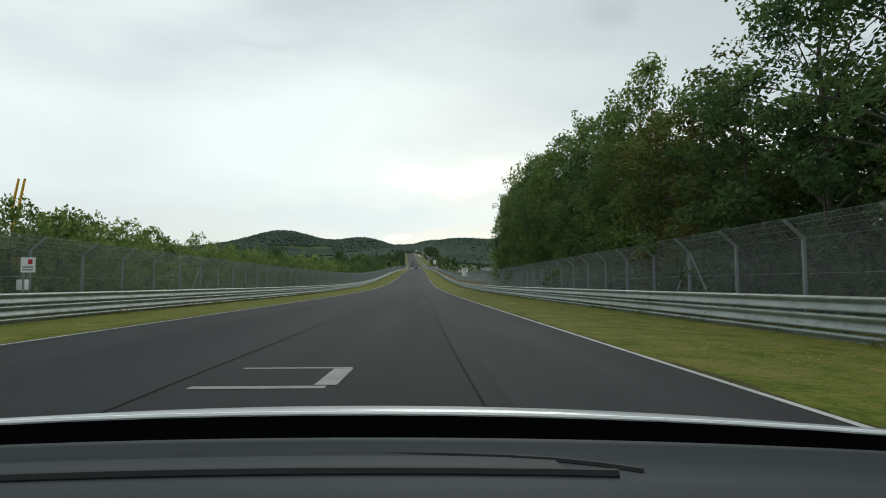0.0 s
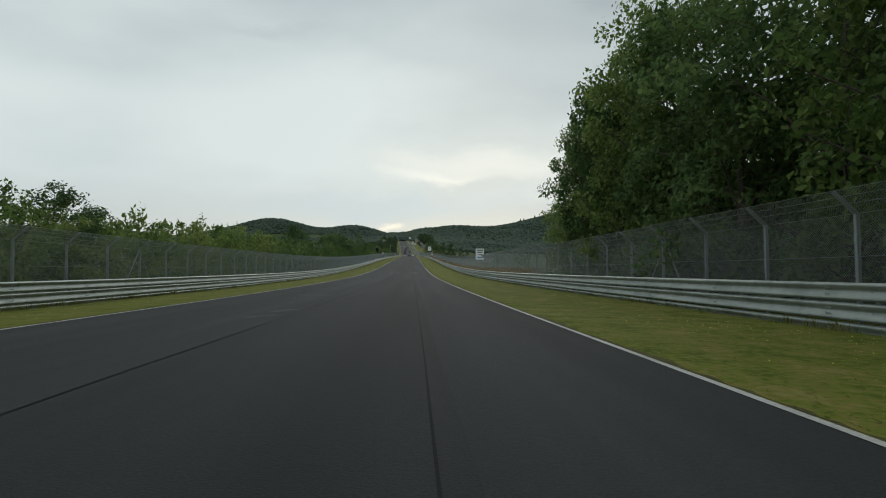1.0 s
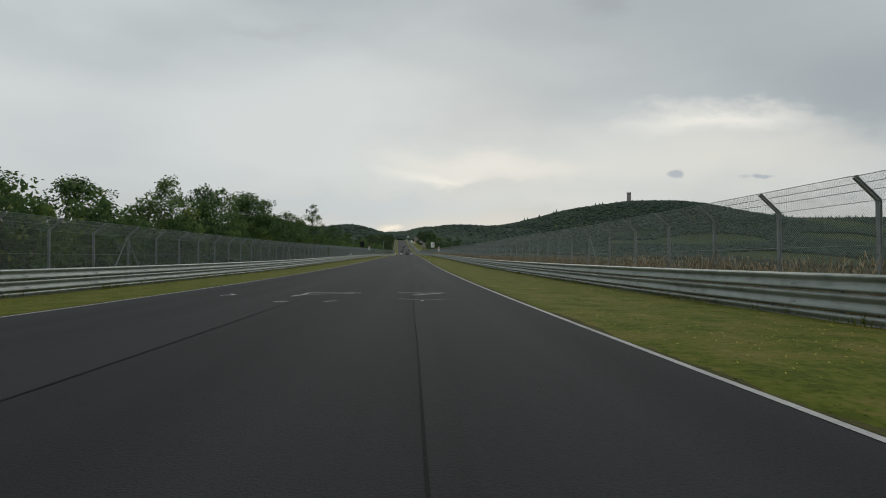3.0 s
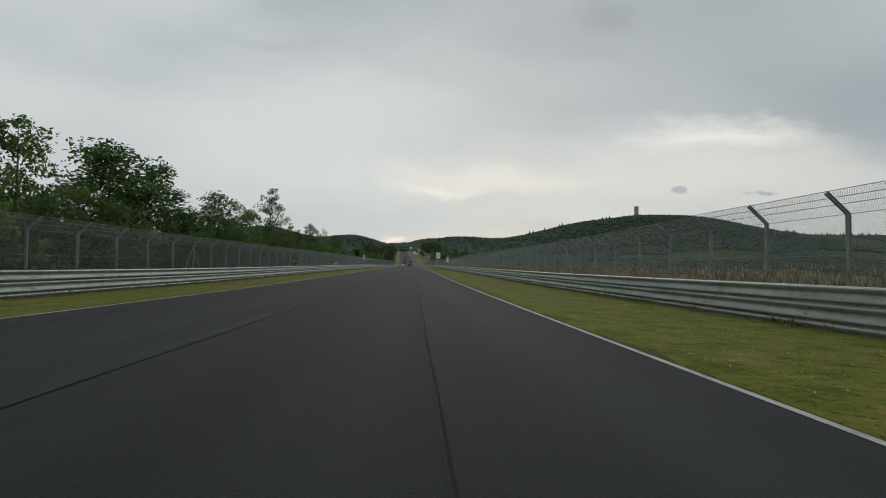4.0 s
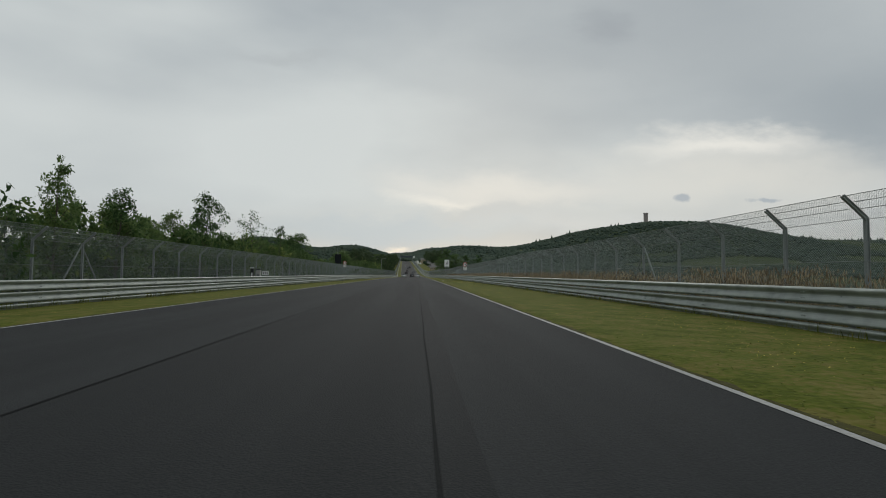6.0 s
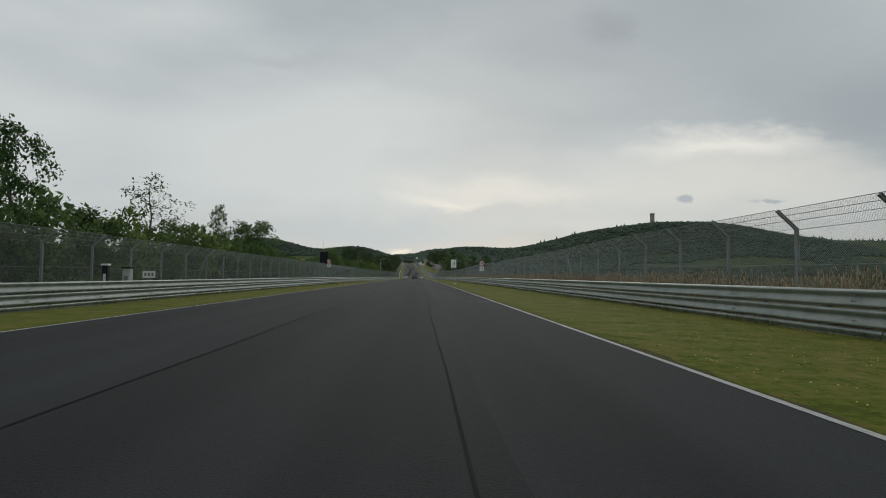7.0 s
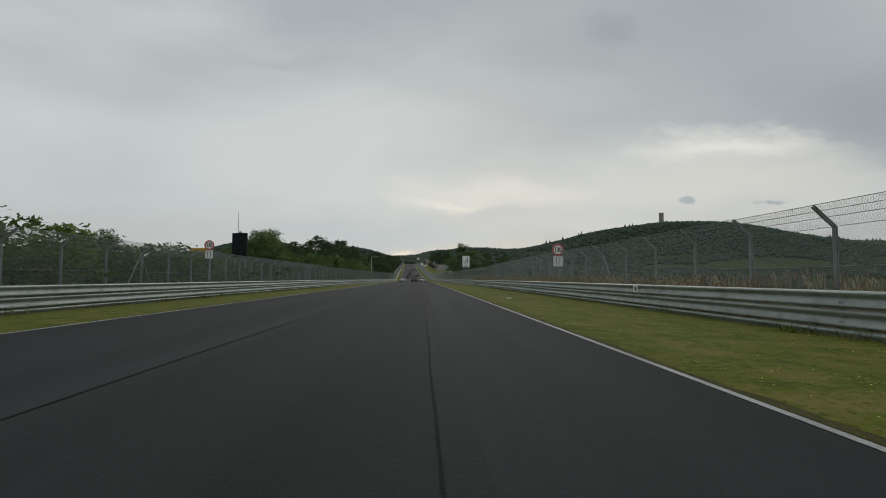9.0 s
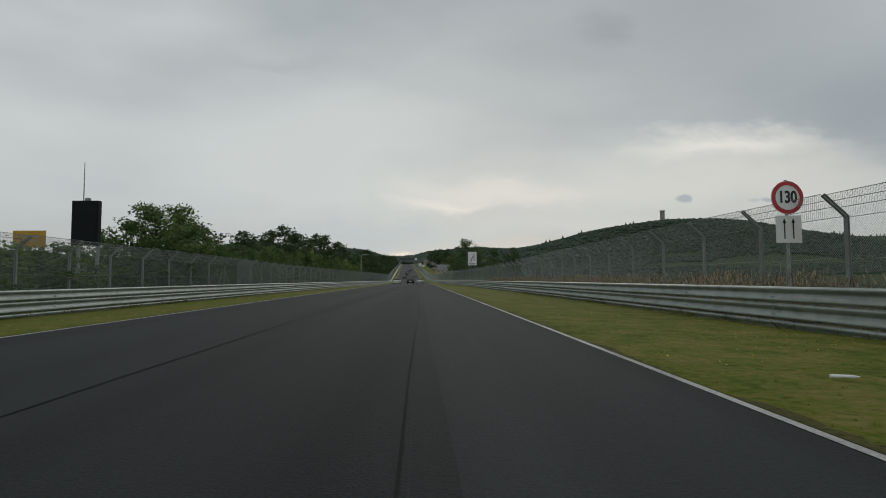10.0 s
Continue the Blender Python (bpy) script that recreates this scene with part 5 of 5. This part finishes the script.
for x, y, c in ((-3.1, 412, "white"), (0.2, 413, "black"), (2.6, 420, "white")):
    car(x, y, 0, c, c + " saloon car driving ahead on the track", "cars ahead on the track")
for x, y, c in ((-2.0, 520, "black"), (-1.0, 560, "black"), (2.8, 540, "grey"), (-0.2, 610, "grey"), (1.8, 640, "black"), (-1.5, 680, "silver")):
    car(x, y, 0, c, c + " car far ahead on the climbing track", "cars ahead on the track")
r = random.Random(3)
for k in range(14):
    car(34 + 3.4 * (k % 7) + r.uniform(-0.4, 0.4), 452 + 16 * (k // 7) + r.uniform(-0.5, 0.5), 180 + r.uniform(-4, 4), r.choice(("white", "silver", "blue", "grey", "red")), "car parked on the field beside the track", "parked cars")


# ---------------------------------------------------------------- buildings and far fixtures
def house(x, y, w, d, h, turn, wall, label, windows=3):
    x += bend(y)
    g = thing("house", Matrix.Translation((x, y, terrain(x, y) - 0.2)) @ Matrix.Rotation(radians(turn), 4, "Z"), label, "building")
    part("wall", box(bmesh.new(), 0, 0, h / 2, w, d, h), wall, g)
    bm = bmesh.new()
    v = [bm.verts.new(q) for q in ((-w / 2 - 0.4, -d / 2 - 0.5, h - 0.1), (w / 2 + 0.4, -d / 2 - 0.5, h - 0.1), (w / 2 + 0.4, d / 2 + 0.5, h - 0.1), (-w / 2 - 0.4, d / 2 + 0.5, h - 0.1), (-w / 2 - 0.4, 0, h + d * 0.3), (w / 2 + 0.4, 0, h + d * 0.3))]
    for q in ((0, 1, 5, 4), (2, 3, 4, 5), (0, 4, 3), (1, 2, 5), (3, 2, 1, 0)):
        bm.faces.new([v[i] for i in q])
    part("roof", bm, ROOF, g)
    for i in range(windows):
        wx = -w / 2 + w * (i + 0.5) / windows
        win = part("window", box(bmesh.new(), wx, -d / 2 - 0.02, h * 0.55, w / windows * 0.5, 0.1, h * 0.32), WHITE, g)
        part("pane", box(bmesh.new(), wx, -d / 2 - 0.075, h * 0.55, w / windows * 0.4, 0.02, h * 0.26), GLASS, win)
    return g


house(23.0, 620, 9.0, 7.0, 3.0, 12, CONCRETE, "low pale building beside the climbing track")
house(18.5, 590, 4.5, 4.0, 2.4, 5, TAN, "small tan hut beside the climbing track", 2)
house(24.0, 690, 10.0, 8.0, 4.0, -8, CONCRETE, "pale house beside the far track")
house(-27.0, 640, 7.0, 16.0, 5.0, 0, CONCRETE, "pale hall below the woods", 3)
house(70.0, 520, 12.0, 8.0, 4.0, 20, CONCRETE, "pale building beyond the parking field", 4)
house(21.0, 810, 9.0, 7.0, 4.5, 0, TAN, "tan building close to the crest", 3)
# gantry over the crest
y = 880.0
g = thing("gantry", Matrix.Translation((bend(y), y, level(y))), "dark gantry spanning the track at the crest", "gantry")
for x in (-7.6, 7.6):
    part("leg", box(bmesh.new(), x, 0, 2.8, 0.5, 0.5, 6.0), POST, g)
part("beam", box(bmesh.new(), 0, 0, 6.7, 15.8, 0.7, 1.7), SLATE, g)
for x, w in ((10.0, 2.6),):
    part("panel", box(bmesh.new(), x, -0.4, 6.5, w, 0.12, 2.4), WHITE, g, "white panel")
for x, y, h, c in ((10.5, 800, 2.2, CONCRETE), (13.0, 812, 2.6, WHITE), (12.0, 770, 2.0, WHITE), (16.5, 790, 2.4, TAN), (14.0, 745, 1.8, WHITE)):
    x += bend(y)
    g = thing("banner", Matrix.Translation((x, y, terrain(x, y))), "upright advertising banner beside the track", "banner", "banners beside the far track")
    part("pole", rod(bmesh.new(), (0, 0.06, -0.2), (0, 0.06, h + 0.6), 0.05), ZINC, g)
    part("cloth", box(bmesh.new(), 0, 0, h / 2 + 0.6, 2.2, 0.03, h), c, g)
# lamp post
x, y = -13.4, 425.0
g = thing("lamp_post", Matrix.Translation((x, y, terrain(x, y))), "tall grey lamp post with a single arm", "street lamp")
part("pole", rod(bmesh.new(), (0, 0, -0.2), (0, 0, 8.0), 0.11, 0.06), CONCRETE, g)
part("arm", rod(bmesh.new(), (0, 0, 7.95), (1.5, 0, 8.15), 0.045), CONCRETE, g)
part("lamp_head", box(bmesh.new(), 1.8, 0, 8.16, 0.7, 0.28, 0.12, bevel=0.03), POST, g)
# tower on the hill
x, y = 650.0, 1647.0
g = thing("tower", Matrix.Translation((x, y, terrain(x, y))), "grey-brown stone tower on the wooded hill", "tower")
part("shaft", rod(bmesh.new(), (0, 0, -3), (0, 0, 28.0), 6.2, 5.9, 16), STONE, g)
part("parapet", rod(bmesh.new(), (0, 0, 28.0), (0, 0, 30.5), 6.5, 6.5, 16), STONE, g)
for a in range(8):
    ca, sa = math.cos(a * 0.785), math.sin(a * 0.785)
    part("merlon", box(bmesh.new(), 0, 0, 0, 2.2, 0.9, 1.6, Matrix.Translation((5.8 * ca, 5.8 * sa, 31.2)) @ Matrix.Rotation(a * 0.785 + 1.5708, 4, "Z")), STONE, g)


# ---------------------------------------------------------------- the car at the start of the drive
def bowed(rows, half=0.90, n=24, bow=0.10, crown=0.03, drop=0.0):
    """A panel across the car: rows of (forward, up), bent back and down towards the sides."""
    bm = bmesh.new()
    grid = []
    for fwd, up in rows:
        up += 0.034 * fwd - drop
        grid.append([bm.verts.new((u, fwd - bow * u * u, up - crown * u * u)) for u in (half * (2 * i / n - 1) for i in range(n + 1))])
    for a, d in zip(grid, grid[1:]):
        for i in range(n):
            bm.faces.new((a[i], a[i + 1], d[i + 1], d[i]))
    bmesh.ops.recalc_face_normals(bm, faces=bm.faces)
    return bm


def tube(points, r, sides=6):
    """One bent bar through the points."""
    bm, rings = bmesh.new(), []
    pts = [Vector(p) for p in points]
    for i, p in enumerate(pts):
        d = (pts[min(i + 1, len(pts) - 1)] - pts[max(i - 1, 0)]).normalized()
        u = d.cross(Vector((0, 0, 1))).normalized()
        w = u.cross(d)
        rings.append([bm.verts.new(p + (u * math.cos(a) + w * math.sin(a)) * r) for a in (2 * math.pi * k / sides for k in range(sides))])
    for a, d in zip(rings, rings[1:]):
        for k in range(sides):
            bm.faces.new((a[k], a[(k + 1) % sides], d[(k + 1) % sides], d[k]))
    bm.faces.new(rings[0])
    bm.faces.new(rings[-1][::-1])
    bmesh.ops.recalc_face_normals(bm, faces=bm.faces)
    return bm


def start_car(x, y):
    m = Matrix.Translation((x, y, level(y) + 0.01)) @ Matrix.Rotation(math.atan(grade(y)), 4, "X")
    g = thing("hatchback", m, "silver hatchback with a black dashboard and no windscreen", "car")
    paint = CAR_PAINT["silver"]
    part("bonnet", bowed([(0.715, 0.838), (0.722, 0.848), (0.76, 0.844), (0.95, 0.798), (1.3, 0.707), (1.6, 0.594), (1.68, 0.49)]), paint, g, "silver bonnet", True)
    part("cowl", bowed([(0.556, 0.80), (0.62, 0.798), (0.69, 0.808), (0.704, 0.834), (0.711, 0.847)]), SHADED_COWL, g, "black plastic cowl with shade in its colour", True)
    # thin white tube that follows the rear edge of the bonnet
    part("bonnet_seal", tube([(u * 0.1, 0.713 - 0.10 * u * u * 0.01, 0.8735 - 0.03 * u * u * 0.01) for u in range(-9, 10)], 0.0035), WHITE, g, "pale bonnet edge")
    dash = part("dashboard", bowed([(0.24, 0.60), (0.26, 0.86), (0.30, 0.900), (0.45, 0.8815), (0.52, 0.8729), (0.537, 0.8830), (0.548, 0.8840), (0.555, 0.878), (0.557, 0.84)], 0.82, crown=0.02, drop=0.016), DASH, g, "dark grey soft plastic dashboard", True)

    def on_dash(u, fwd, lift=0.001):
        return (u, fwd - 0.10 * u * u, 0.847 + (0.6 - fwd) * 0.1233 + 0.034 * fwd - 0.02 * u * u + lift)

    top = [on_dash(-0.68 + 0.08 * i, 0.527) for i in range(11)] + [on_dash(0.19, 0.525), on_dash(0.25, 0.519), on_dash(0.30, 0.509), on_dash(0.342, 0.493), on_dash(0.375, 0.472)]
    part("trim_edge", tube(top, 0.0035), TYRE, dash)
    part("trim_edge", tube([on_dash(-0.68 + 0.08 * i, 0.455, 0.002) for i in range(13)] + [on_dash(0.345, 0.455, 0.002)], 0.005), TYRE, dash)
    part("trim_panel", bowed([(0.462, 0.8825), (0.50, 0.8775), (0.52, 0.8745)], 0.30, crown=0.02, drop=0.016), DASH, dash)
    for s in (-1, 1):
        rows = []
        for py, z0, z1 in ((-2.75, 0.42, 0.80), (-2.6, 0.30, 0.92), (-1.8, 0.22, 0.93), (-0.2, 0.22, 0.90), (0.66, 0.24, 0.83), (1.3, 0.24, 0.70), (1.62, 0.30, 0.52)):
            rows.append([(s * 0.735, py, z0), (s * 0.86, py, z0 + 0.05), (s * 0.88, py, (z0 + z1) / 2), (s * 0.80, py, z1), (s * 0.735, py, z1 - 0.02)])
        part("side_panel", loft(rows), paint, g)
        part("pillar", tube([(s * 0.80, 0.55, 0.86), (s * 0.66, -0.30, 1.38)], 0.04), BLACK, g)
        part("pillar", tube([(s * 0.82, -0.95, 0.92), (s * 0.66, -1.0, 1.38)], 0.05), BLACK, g)
        part("pillar", tube([(s * 0.80, -2.45, 0.92), (s * 0.64, -1.9, 1.38)], 0.05), BLACK, g)
        part("headlight", box(bmesh.new(), s * 0.56, 1.66, 0.50, 0.34, 0.10, 0.11, bevel=0.02), WHITE, g, "clear headlight")
        part("tail_light", box(bmesh.new(), s * 0.62, -2.74, 0.72, 0.26, 0.06, 0.2, bevel=0.02), RUBY, g, "red tail light")
        for wy in (1.05, -1.75):
            w = part("wheel", rod(bmesh.new(), (s * 0.70, wy, 0.31), (s * 0.90, wy, 0.31), 0.31, sides=24), TYRE, g, "black tyre")
            part("rim", rod(bmesh.new(), (s * 0.88, wy, 0.31), (s * 0.912, wy, 0.31), 0.20, sides=16), ZINC, w, "grey metal rim")
    part("roof", box(bmesh.new(), 0, -1.1, 1.40, 1.30, 1.65, 0.04, bevel=0.015), paint, g)
    part("tailgate", box(bmesh.new(), 0, -2.68, 0.66, 1.46, 0.10, 0.5, bevel=0.03), paint, g)
    part("front_bumper", box(bmesh.new(), 0, 1.60, 0.40, 1.46, 0.16, 0.30, bevel=0.04), paint, g)
    part("floor_pan", box(bmesh.new(), 0, -0.6, 0.22, 1.47, 4.2, 0.06), TYRE, g)
    return g


start_car(1.80, 14.2)
